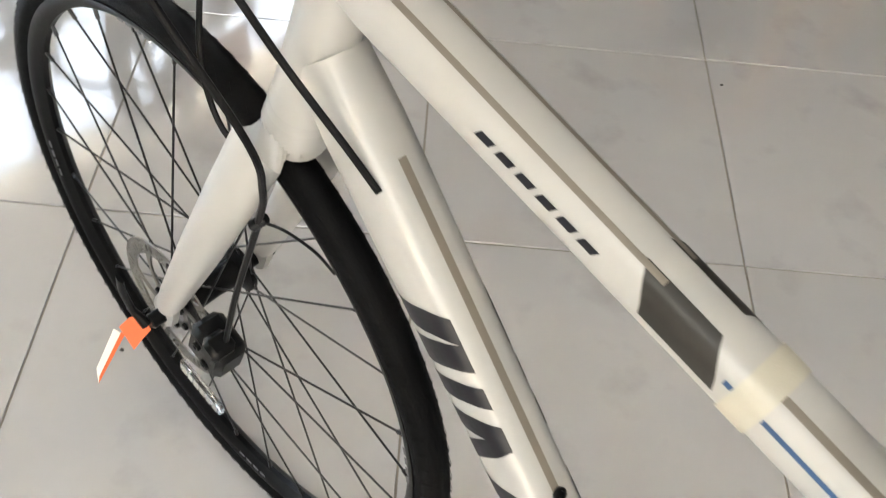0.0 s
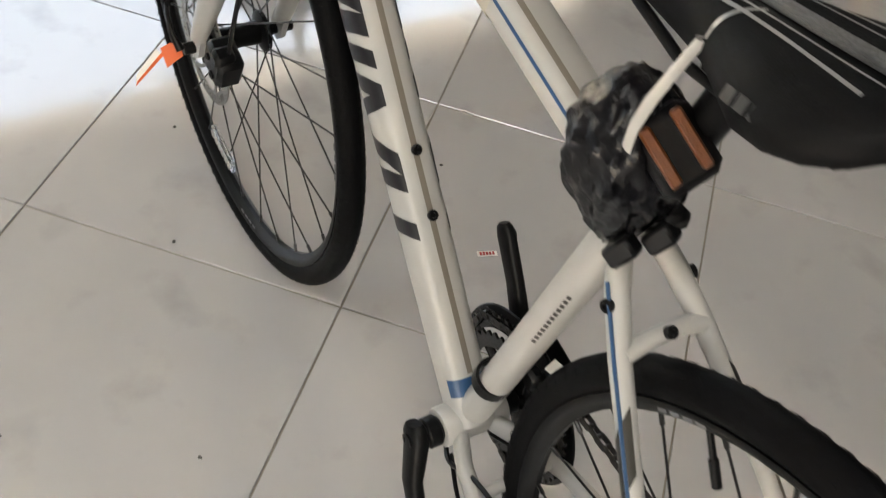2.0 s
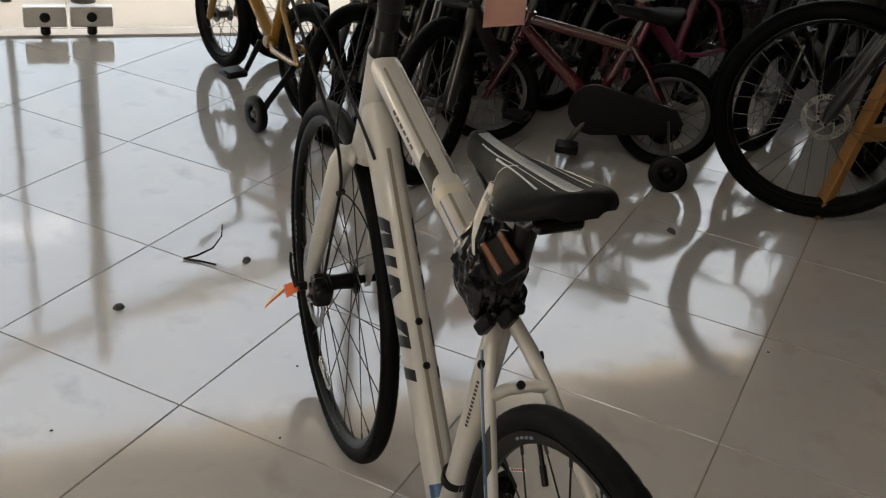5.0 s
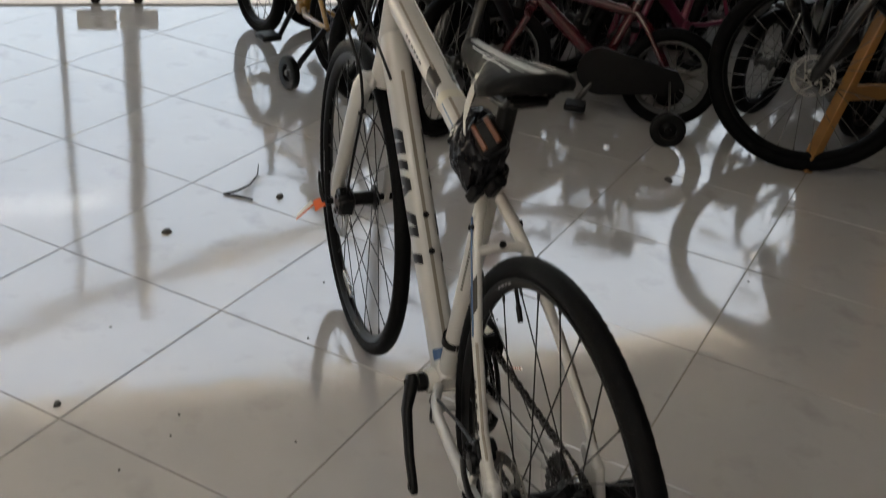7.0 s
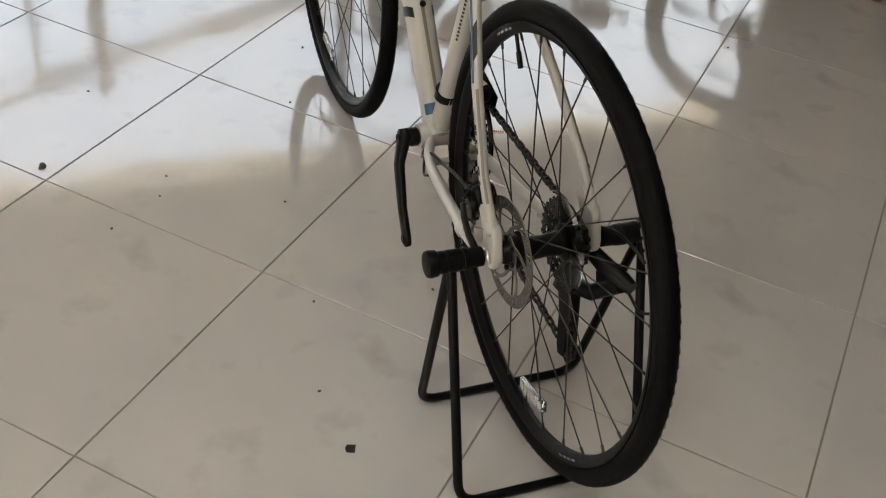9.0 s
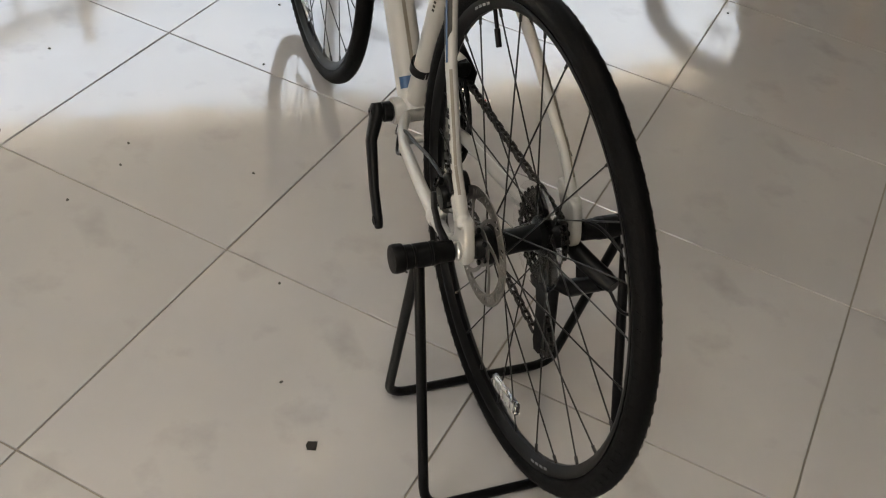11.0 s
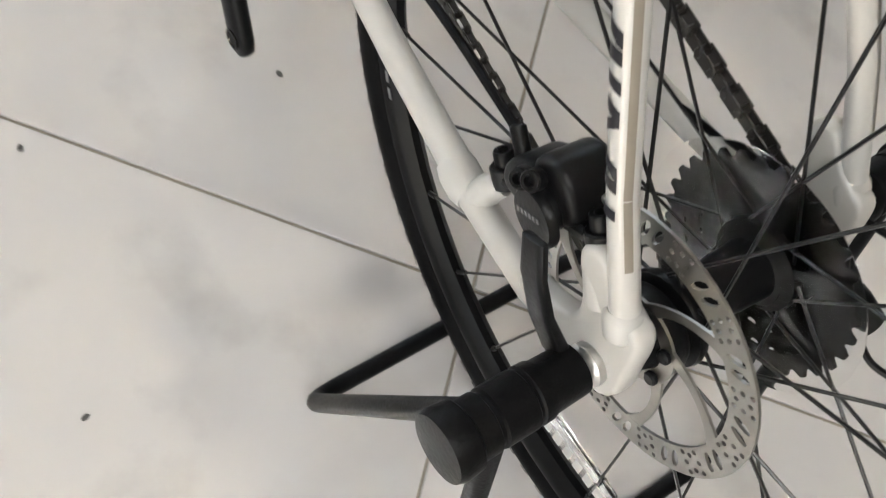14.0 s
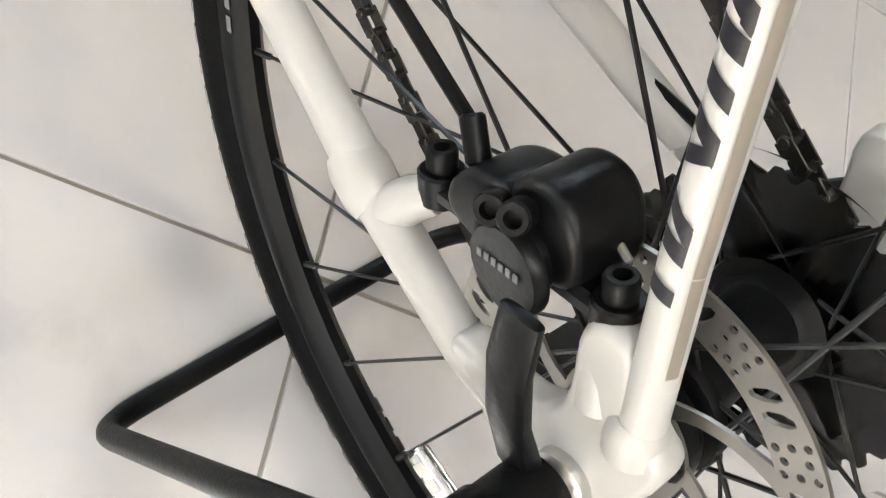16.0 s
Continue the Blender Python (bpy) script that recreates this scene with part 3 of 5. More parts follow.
tube(g, [(0.272, 0.0345, 0.671), (0.235, 0.0455, 0.635), (0.150, 0.0666, 0.549)], (0.0016, 0.0016), 8)
part("blue_stripe", g, BLUE, frame_part)
g = Geo()
wrap(g, DT0, DT1, DTR0, DTR1, 0.055, 0.085, 20, 160, ns=3, na=16, power=0.72)
part("blue_band", g, BLUE, frame_part)
for side in (0, 1):
    flip = (lambda a: a) if not side else (lambda a: 180 - a)
    g = Geo()
    wrap(g, TT0, TT1, TTR0, TTR1, 0.40, 0.50, flip(-5), flip(72), skew=0.03, ns=8, power=0.72)
    part("dark_diamond", g, OLIVE, frame_part)
    # five dark slanted blocks in a row along the down tube
    for bars in (((0.655, 0.690, -0.02), (0.704, 0.738, -0.035)), ((0.612, 0.640, -0.025),), ((0.520, 0.546, 0.012), (0.566, 0.594, -0.030)), ((0.415, 0.443, -0.02), (0.466, 0.497, -0.045)), ((0.338, 0.366, -0.02),)):
        g = Geo()
        for s0, s1, k in bars:
            wrap(g, DT0, DT1, DTR0, DTR1, s0, s1, flip(-28), flip(52), skew=k, ns=5, power=0.72)
        if len(bars) == 2:
            wrap(g, DT0, DT1, DTR0, DTR1, bars[0][1] - 0.004, bars[1][0] + 0.004, flip(22), flip(51), skew=-0.012, ns=4, lift=0.0005, power=0.72)
        part("dark_block_print", g, CHARCOAL, frame_part)
    for k in range(6):
        g = Geo()
        s0 = 0.720 - k * 0.030
        wrap(g, TT0, TT1, TTR0, TTR1, s0, s0 + 0.021, flip(2), flip(15), skew=-0.006, ns=2, na=3, power=0.72)
        part("small_dark_bar", g, CHARCOAL, frame_part)
    s = 1 if not side else -1
    a, b = Vector((0.060, 0.076 * s, 0.454)), Vector((0.150, 0.060 * s, 0.544))
    sr = (0.0074, 0.0074), (0.0080, 0.0080)
    for bars in (((-0.06, -0.02, -0.02),), ((0.05, 0.095, -0.03), (0.13, 0.175, -0.07)), ((0.235, 0.275, 0.02), (0.315, 0.36, -0.05)), ((0.40, 0.445, -0.04),), ((0.485, 0.535, -0.03), (0.565, 0.615, -0.05))):
        g = Geo()
        for s0, s1, k in bars:
            wrap(g, a, b, *sr, s0, s1, flip(-38), flip(26), skew=k, ns=3, lift=0.0003)
        if len(bars) == 2:
            wrap(g, a, b, *sr, bars[0][1] - 0.006, bars[1][0] + 0.006, flip(0), flip(25), skew=-0.02, ns=3, lift=0.0004)
        part("dark_block_print", g, CHARCOAL, frame_part)
    g = Geo()
    wrap(g, b, (0.235, 0.038 * s, 0.629), (0.0078, 0.0078), (0.0088, 0.0088), 0.05, 0.45, flip(-70), flip(80), skew=0.3, ns=8, lift=0.0005)
    part("dark_diamond", g, OLIVE, frame_part)
    g = Geo()
    wrap(g, (0.014, 0.0775 * s, 0.406), a, (0.0075, 0.0075), (0.0074, 0.0074), 0.45, 1.0, flip(50), flip(80), ns=6, lift=0.0003)
    wrap(g, a, b, *sr, 0.0, 0.95, flip(50), flip(80), ns=10, lift=0.0003)
    part("grey_stripe", g, GREYSTRIPE, frame_part)
g = Geo()
for k in range(12):
    wrap(g, BB, ST1, (0.0166, 0.0166), (0.0165, 0.0165), 0.50 + k * 0.017, 0.511 + k * 0.017, 28, 42, ns=1, na=3)
part("small_dark_bar", g, OLIVE, frame_part)
g = Geo()
wrap(g, TT0, TT1, TTR0, TTR1, 0.352, 0.388, -60, 240, ns=4, na=30, lift=0.0012, power=0.72)
part("cream_tape", g, GUM, frame_part)
dtn = axes_for(DT1 - DT0)[1]
if dtn.z < 0:
    dtn = -dtn
for s in (0.352, 0.456):
    bolt(frame_part, DT0.lerp(DT1, s) + dtn * 0.0272, dtn, 0.0055, 0.003)
bolt(frame_part, (0.232, 0.0, 0.643), (-0.6, 0, 0.8), 0.0052, 0.003)
for s in (1, -1):
    bolt(frame_part, (0.262, 0.037 * s, 0.658), (-0.25, s, 0.2), 0.0055, 0.0035)
part("headset_ring", lathe(Geo(), HT0, HT0 - HT1, [(-0.004, 0.0252), (0, 0.0262), (0.006, 0.0262), (0.008, 0.0245)], 24), WHITE, bike)

# fork
ax = (HT1 - HT0).normalized()
fwd = Vector((ax.z, 0, -ax.x))
crown = HT0 - ax * 0.030
fk = Geo()
tube(fk, [HT0 - ax * 0.006, HT0 - ax * 0.022, crown - ax * 0.012], [0.0255, 0.0275, 0.0235], 24)
for s in (1, -1):
    top = crown + Vector((0, 0.012 * s, 0))
    sh = crown + Vector((0.006, 0.044 * s, -0.022))
    end = FRONTAXLE + Vector((-0.010, 0.057 * s, 0.022))
    tube(fk, [top, top.lerp(sh, 0.6) + Vector((0, 0.003 * s, 0.008)), sh + Vector((0, 0, 0)), sh.lerp(end, 0.12), sh.lerp(end, 0.5), sh.lerp(end, 0.9), end], [0.023, (0.021, 0.024), (0.0180, 0.0225), (0.0175, 0.0225), (0.0158, 0.0200), (0.0118, 0.0150), (0.0100, 0.0120)], 18)
    slab(fk, [(-0.030, 0.050), (-0.008, 0.046), (0.008, 0.020), (0.014, 0.004), (0.010, -0.014), (-0.004, -0.016), (-0.014, -0.006), (-0.022, 0.016)], Matrix.Translation(FRONTAXLE + Vector((0, 0.056 * s, 0))) @ pose(0, 0, 0, 90, 0, 0), 0.008)
fork_part = part("fork", fk, WHITE, bike, "white straight-legged fork")
# steerer, spacers, stem and bar
g = Geo()
lathe(g, HT1, ax, [(0, 0.0225), (0.004, 0.0235), (0.014, 0.019), (0.045, 0.0178), (0.046, 0.0172), (0.047, 0.0178), (0.085, 0.0178)], 24)
part("headset_spacer", g, PLASTIC, bike)
g = Geo()
st = HT1 + ax * 0.10
lathe(g, st - ax * 0.02, ax, [(0, 0.0185), (0.002, 0.0195), (0.038, 0.0195), (0.040, 0.0175)], 22)
tip = st + fwd * 0.085 + Vector((0, 0, 0.012))
tube(g, [st, st.lerp(tip, 0.5), tip], [0.017, 0.0155, 0.017], 18)
lathe(g, tip - Vector((0, 0.022, 0)), (0, 1, 0), [(0, 0.019), (0.002, 0.021), (0.042, 0.021), (0.044, 0.019)], 20)
part("stem", g, BLACK, bike)
bar = tip + fwd * 0.004
g = tube(Geo(), [bar + Vector((-0.035, 0.30, 0.01)), bar + Vector((-0.012, 0.12, 0.004)), bar, bar + Vector((-0.012, -0.12, 0.004)), bar + Vector((-0.035, -0.30, 0.01))], 0.0125, 14)
hb = part("handlebar", g, BLACK, bike)
for s in (1, -1):
    part("grip", tube(Geo(), [bar + Vector((-0.022, 0.19 * s, 0.007)), bar + Vector((-0.034, 0.29 * s, 0.01)), bar + Vector((-0.036, 0.305 * s, 0.0105))], [0.016, 0.0155, 0.017], 14), RUBBER, hb)
# hoses and cables at the front
hose(bike, [bar + Vector((0.0, 0.10, 0.0)), (0.965, 0.105, 0.93), (0.885, 0.088, 0.82), (0.828, 0.062, 0.715), (0.829, 0.052, 0.660), (0.848, 0.046, 0.606), (0.880, 0.052, 0.50), (0.898, 0.056, 0.43), (0.906, 0.056, 0.40)], 0.0029)
hose(bike, [bar + Vector((0.0, 0.08, 0.0)), (0.955, 0.075, 0.91), (0.870, 0.055, 0.84), (0.810, 0.040, 0.775), (0.766, 0.029, 0.732), (0.744, 0.022, 0.706)], 0.0027)
hose(bike, [bar + Vector((0.0, -0.09, 0.0)), (0.99, -0.05, 0.90), (0.95, 0.0, 0.78), (0.915, 0.035, 0.70), (0.872, 0.035, 0.655), (0.835, -0.02, 0.665), (0.80, -0.03, 0.73)], 0.0024, "gear_cable")
hose(bike, [(0.848, 0.044, 0.606), (0.832, 0.034, 0.602), (0.816, 0.020, 0.582), (0.810, 0.006, 0.550)], 0.0013, "cable_tie_tail")
g = rod(Geo(), (0.845, 0.040, 0.610), (0.852, 0.050, 0.601), 0.0048, 12)
part("hose_clip", g, PLASTIC, bike)
# front brake caliper
cal = part("front_brake_caliper", block(Geo(), Matrix.Translation((0.922, 0.056, 0.383)) @ pose(0, 0, 0, 0, -20, 0), 0.048, 0.034, 0.046, 0.006), PLASTIC, bike)
block_g = block(Geo(), Matrix.Translation((0.909, 0.062, 0.399)) @ pose(0, 0, 0, 0, -20, 0), 0.024, 0.026, 0.024, 0.005)
part("caliper_body", block_g, BLACK, cal)
bolt(cal, (0.926, 0.0725, 0.393), (0, 1, 0), 0.005, 0.004)
bolt(cal, (0.919, 0.0725, 0.371), (0, 1, 0), 0.006, 0.003)
# front wheel
fw = wheel(bike, "front_wheel", FRONTAXLE, R, 0.0160, 0.2955, 28, RIM, RUBBER, SPOKE, hub_half=0.036, tread=110, tyre_label="slick black road tyre")
rotor(fw, FRONTAXLE + Vector((0, 0.046, 0)), 0.08, 0.3)


def reflector(parent, c, ang, s=1):
    """A clear reflector clipped between two spokes near the rim."""
    c = Vector(c)
    m = Matrix.Translation(c) @ Matrix.Rotation(-radians(ang), 4, "Y") @ pose(0.245, 0.008 * s, 0, 0, 0, 0)
    ob = part("spoke_reflector", block(Geo(), m, 0.020, 0.009, 0.082, 0.004), CLEAR, parent, "clear plastic spoke reflector")
    for k in range(6):
        part("prism", block(Geo(), m @ pose(0, 0.0048 * s, -0.030 + 0.012 * k), 0.013, 0.001, 0.008, 0.0004), NYLON, parent)
    return ob


def rim_bars(parent, c, r, angles, s=1):
    for a in angles:
        g = Geo()
        for k in range(4):
            b = radians(a + k * 2.6)
            m = Matrix.Translation(c) @ Matrix.Rotation(-b, 4, "Y") @ pose(r, 0.0103 * s, 0)
            block(g, m, 0.008, 0.0006, 0.0095, 0.0002)
        part("pale_rim_print", g, LIGHTBAR, parent)


reflector(fw, FRONTAXLE, 282)
rim_bars(fw, FRONTAXLE, 0.3055, (258, 78, 168, 348))
rim_bars(fw, FRONTAXLE, 0.3055, (222, 40, 130, 310), -1)
# front quick release with a card tag
g = rod(Geo(), FRONTAXLE + Vector((0, -0.075, 0)), FRONTAXLE + Vector((0, 0.075, 0)), 0.008, 14)
qr = part("quick_release", g, BLACK, bike)
part("lever", tube(Geo(), [FRONTAXLE + Vector((0, 0.078, 0)), FRONTAXLE + Vector((0.012, 0.084, 0.018)), FRONTAXLE + Vector((0.018, 0.086, 0.045)), FRONTAXLE + Vector((0.016, 0.086, 0.062))], [0.006, (0.0035, 0.007), (0.003, 0.007), (0.0025, 0.006)], 12), BLACK, qr)
tg = Geo()
for i, (p, wd) in enumerate((((0.004, 0.076, -0.003), 0.007), ((0.007, 0.086, -0.006), 0.010), ((0.007, 0.098, -0.012), 0.011))):
    ring = tg.ring([FRONTAXLE + Vector(p) + Vector((wd, 0, wd * 0.7)), FRONTAXLE + Vector(p) - Vector((wd, 0, wd * 0.7)), FRONTAXLE + Vector(p) - Vector((wd, -0.0006, wd * 0.7)), FRONTAXLE + Vector(p) + Vector((wd, 0.0006, wd * 0.7))])
    if i:
        tg.bridge(last_ring, ring)
    last_ring = ring
card = part("safety_tag", tg, TAGORANGE, bike, "orange and white folded card tag")
lu = Vector((-0.30, 0.80, -0.50)).normalized()
lv = Vector((0.55, 0.10, 0.75))
lv = (lv - lu * lv.dot(lu)).normalized()
tm = Matrix.Translation(FRONTAXLE + Vector((0.008, 0.122, -0.022))) @ Matrix((tuple(lv), tuple(lu), tuple(lv.cross(lu)))).transposed().to_4x4()
part("white_leaf", slab(Geo(), [(-0.006, -0.026), (0.006, -0.027), (0.004, 0.014), (-0.004, 0.026)], tm, 0.0006), PAPER, card)
part("orange_edge", slab(Geo(), [(-0.0065, -0.0265), (-0.002, -0.027), (-0.002, 0.020), (-0.0045, 0.0265)], tm @ pose(0, 0, 0.0006), 0.0010), TAGORANGE, card)

# rear wheel
rw = wheel(bike, "rear_wheel", REAR, R, 0.0160, 0.2955, 28, RIM, RUBBER, SPOKE, hub_half=0.036, hub_r=0.018, tread=110, turn=0.11, tyre_label="slick black road tyre")
rotor(rw, REAR + Vector((0, 0.053, 0)), 0.08, 0.1)
part("disc_carrier", lathe(Geo(), REAR + Vector((0, 0.040, 0)), (0, 1, 0), [(0, 0.024), (0.004, 0.026), (0.012, 0.026), (0.014, 0.018), (0.024, 0.015)], 24), BLACK, rw)
reflector(rw, REAR, 255)
rim_bars(rw, REAR, 0.3055, (228, 48, 138, 318))
rim_bars(rw, REAR, 0.3055, (262, 82, 172, 352), -1)
va = radians(55)
vd = Vector((math.cos(va), 0, math.sin(va)))
g = Geo()
rod(g, REAR + vd * 0.297, REAR + vd * 0.262, 0.0028, 10)
rod(g, REAR + vd * 0.272, REAR + vd * 0.248, 0.0040, 10)
part("valve", g, BLACK, rw)
cg = Geo()
for k, (r, t) in enumerate(((0.064, 32), (0.056, 28), (0.048, 24), (0.042, 21), (0.038, 19), (0.034, 17), (0.030, 15), (0.026, 13))):
    y = -0.031 - k * 0.0042
    gear(cg, REAR, y, r, t, 0.0018, r - 0.011 if r > 0.035 else 0.014)
    if r > 0.035:
        for q in range(6):
            a = 2 * math.pi * q / 6 + 0.13 * k
            u, v = Vector((math.cos(a), 0, math.sin(a))), Vector((-math.sin(a), 0, math.cos(a)))
            m0 = Matrix((tuple(u), (0, 1, 0), tuple(v))).transposed().to_4x4()
            block(cg, Matrix.Translation(REAR + u * (r * 0.5 + 0.006) + Vector((0, y, 0))) @ m0, r - 0.020, 0.0016, 0.006, 0.0005)
part("cassette", cg, DARKSTEEL, rw, "dark steel eight-speed cassette")
part("cassette_body", rod(Geo(), REAR + Vector((0, -0.028, 0)), REAR + Vector((0, -0.066, 0)), 0.019, 24), BLACK, rw)
gd = hoop(Geo(), REAR, [(0.022, -0.0260), (0.073, -0.0268), (0.075, -0.0256), (0.073, -0.0250), (0.022, -0.0246)], 60)
part("spoke_guard", gd, clear("thin_clear_plastic", (0.97, 0.97, 0.97), 0.03, 1.06), rw, "clear plastic spoke guard disc")
# rear quick release
g = rod(Geo(), REAR + Vector((0, -0.088, 0)), REAR + Vector((0, 0.086, 0)), 0.0055, 14)
lathe(g, REAR + Vector((0, 0.080, 0)), (0, 1, 0), [(0, 0.0105), (0.002, 0.0118), (0.007, 0.0118), (0.010, 0.009)], 20)
qr = part("quick_release", g, STEEL, bike, "steel axle nut and black lever")
g = tube(Geo(), [(0.004, 0.091, 0.360), (0.018, 0.097, 0.368), (0.034, 0.1015, 0.381), (0.051, 0.1030, 0.398), (0.064, 0.1010, 0.413), (0.0645, 0.1010, 0.4136)], [(0.0050, 0.0065), (0.0042, 0.0080), (0.0032, 0.0086), (0.0028, 0.0086), (0.0025, 0.0080), (0.0016, 0.0066)], 16, power=0.6)
part("lever", g, PLASTIC, qr)

# rear brake caliper
C1, C2 = Vector((0.106, 0.063, 0.350)), Vector((0.049, 0.0715, 0.414))
cd = (C2 - C1).normalized()
cn = Vector((cd.z, 0, -cd.x))
cm = Matrix((( *cd, ), ( 0, 1, 0), (*-cn, ))).transposed().to_4x4()
cc = C1.lerp(C2, 0.5)
g = Geo()
block(g, Matrix.Translation(cc + Vector((0, 0, 0))) @ cm, 0.100, 0.013, 0.009, 0.003)
for p in (C1, C2):
    lathe(g, p - Vector((0, 0, 0)), -cn * -1, [(-0.006, 0.0085), (0.0055, 0.0088), (0.0065, 0.0078)], 18)
mount = part("rear_brake_caliper", g, PLASTIC, bike, "black hydraulic disc brake caliper")
up = cn if cn.z > 0 else -cn
if (up.x + up.z) < 0:
    up = -up
for p in (C1, C2):
    b0 = p + up * 0.0062
    g = lathe(Geo(), b0, up, [(0, 0.0056), (0.0075, 0.0058), (0.0088, 0.0050), (0.0088, 0.0030), (0.003, 0.0028)], 18)
    part("bolt", g, BLACK, mount)
bc = cc + up * 0.012 + cd * 0.007 + Vector((0, -0.002, 0))
lm = Matrix((tuple(cd), tuple(up), tuple(cd.cross(up)))).transposed().to_4x4()
lm = lm @ Matrix.Diagonal((0.86, 0.88, 0.86, 1))
g = Geo()
pillow(g, [(-0.037, -0.009), (-0.040, -0.001), (-0.034, 0.009), (-0.022, 0.016), (-0.004, 0.018), (0.001, 0.010), (0.000, -0.013), (-0.014, -0.017), (-0.029, -0.013)], Matrix.Translation(bc + Vector((0, -0.001, 0))) @ lm, 0.034, 0.005)
pillow(g, [(-0.006, -0.014), (-0.007, 0.010), (-0.003, 0.022), (0.008, 0.027), (0.021, 0.026), (0.029, 0.018), (0.032, 0.006), (0.031, -0.008), (0.018, -0.014)], Matrix.Translation(bc + Vector((0, -0.004, 0))) @ lm, 0.036, 0.005)
pillow(g, [(-0.018, -0.016), (-0.018, 0.006), (0.004, 0.012), (0.018, 0.004), (0.020, -0.012), (0.004, -0.019)], Matrix.Translation(bc + Vector((0, 0.012, 0))) @ lm, 0.014, 0.004)
part("caliper_body", g, PLASTIC, mount)
g = Geo()
pc = cc + cd * 0.010 + Vector((0, 0.0135, 0)) + up * 0.005
lathe(g, pc, (0.05, 1, -0.08), [(0, 0.0165), (0.003, 0.0165), (0.005, 0.0150), (0.0055, 0.009)], 26)
pis = part("piston_cap", g, PLASTIC, mount)
g = Geo()
for k in range(6):
    block(g, Matrix.Translation(pc + Vector((0.002, 0.0060, 0.0)) + cd * (-0.0085 + 0.0034 * k) + up * 0.001) @ cm, 0.0022, 0.0006, 0.0030, 0.0002)
part("pale_print", g, surface("dim_print", (0.10, 0.10, 0.10), 0.5, 0, 0.1, 40, 0), mount)
for k, (a, b) in enumerate(((-0.004, 0.018), (0.007, 0.021))):
    q = bc + cd * a + up * (b - 0.006) + Vector((0, 0.0185, 0))
    g = lathe(Geo(), q, (0, 0.85, 0.5), [(-0.004, 0.0056), (0.003, 0.0056), (0.004, 0.0048), (0.004, 0.0030), (0, 0.0028)], 16)
    part("bleed_screw", g, BLACK, mount)
part("pin", rod(Geo(), C2 + up * 0.012 + cd * -0.004 + Vector((0, -0.008, 0)), C2 + up * 0.020 + cd * -0.018 + Vector((0, -0.010, 0)), 0.0016, 8), STEEL, mount)
hs = bc + cd * -0.032 + up * 0.004
g = rod(Geo(), hs, hs + Vector((0.016, -0.004, 0.004)), 0.0045, 12)
part("banjo", g, BLACK, mount)
hose(bike, [hs + Vector((0.012, -0.003, 0.003)), (0.20, 0.050, 0.352), (0.28, 0.044, 0.322), (0.34, 0.040, 0.300), (0.385, 0.036, 0.262), (0.415, 0.022, 0.255)], 0.0027)
hose(bike, [(0.392, 0.030, 0.262), (0.345, 0.048, 0.258), (0.315, 0.052, 0.275)], 0.0024, "gear_cable")

# cranks, rings and chain
cu = Vector((0.59, 0, 0.807))
for s, d in ((1, -cu), (-1, cu)):
    root, end = BB + Vector((0, 0.062 * s, 0)), BB + d * 0.170 + Vector((0, 0.083 * s, 0))
    g = tube(Geo(), [root - d * 0.016, root - d * 0.010, root, root.lerp(end, 0.25) + Vector((0, 0.010 * s, 0)), root.lerp(end, 0.7) + Vector((0, 0.006 * s, 0)), end, end + d * 0.010, end + d * 0.014], [(0.007, 0.012), (0.010, 0.0165), (0.011, 0.0180), (0.0085, 0.0150), (0.0072, 0.0130), (0.0070, 0.0140), (0.0066, 0.011), (0.005, 0.006)], 18, power=0.8)
    arm = part("crank_arm", g, BLACK, bike, "satin black crank arm without a pedal")
    part("pedal_hole", lathe(Geo(), end + Vector((0, 0.0045 * s, 0)), (0, s, 0), [(0, 0.0078), (0.0032, 0.0078), (0.0034, 0.0066), (0.0012, 0.0060)], 18), DARKSTEEL, arm)
    part("crank_bolt", lathe(Geo(), root + Vector((0, 0.008 * s, 0)), (0, s, 0), [(0, 0.009), (0.004, 0.009), (0.0045, 0.006), (0.002, 0.005)], 18), PLASTIC, arm)
    part("bearing_cup", rod(Geo(), BB + Vector((0, 0.036 * s, 0)), BB + Vector((0, 0.056 * s, 0)), 0.0165, 22), BLACK, bike)
g = Geo()
for y, r, t in ((-0.045, 0.075, 38), (-0.052, 0.094, 48)):
    gear(g, BB, y, r, t, 0.003, r - 0.016)
for k in range(5):
    a = 2 * math.pi * k / 5 + 0.4
    tube(g, [BB + Vector((0.012 * math.cos(a), -0.055, 0.012 * math.sin(a))), BB + Vector((0.084 * math.cos(a), -0.052, 0.084 * math.sin(a)))], [(0.004, 0.011), (0.003, 0.008)], 10)
part("chainring", g, DARKSTEEL, bike, "black double chainring set")
part("chain_guard", hoop(Geo(), BB, [(0.086, -0.0575), (0.101, -0.0575), (0.102, -0.0595), (0.100, -0.0610), (0.086, -0.0600)], 60), PLASTIC, bike)
# front derailleur
g = Geo()
block(g, Matrix.Translation((0.372, -0.046, 0.392)) @ pose(0, 0, 0, 0, -12, 0), 0.075, 0.002, 0.026, 0.001)
block(g, Matrix.Translation((0.372, -0.062, 0.394)) @ pose(0, 0, 0, 0, -12, 0), 0.085, 0.002, 0.034, 0.001)
block(g, Matrix.Translation((0.345, -0.040, 0.404)), 0.034, 0.030, 0.026, 0.006)
block(g, Matrix.Translation((0.372, -0.022, 0.404)), 0.040, 0.014, 0.024, 0.005)
lathe(g, (0.388, 0, 0.388), BB - ST1, [(0, 0.0172), (0, 0.0205), (0.016, 0.0205), (0.016, 0.0172)], 22, closed=True)
fd = part("front_derailleur", g, BLACK, bike)
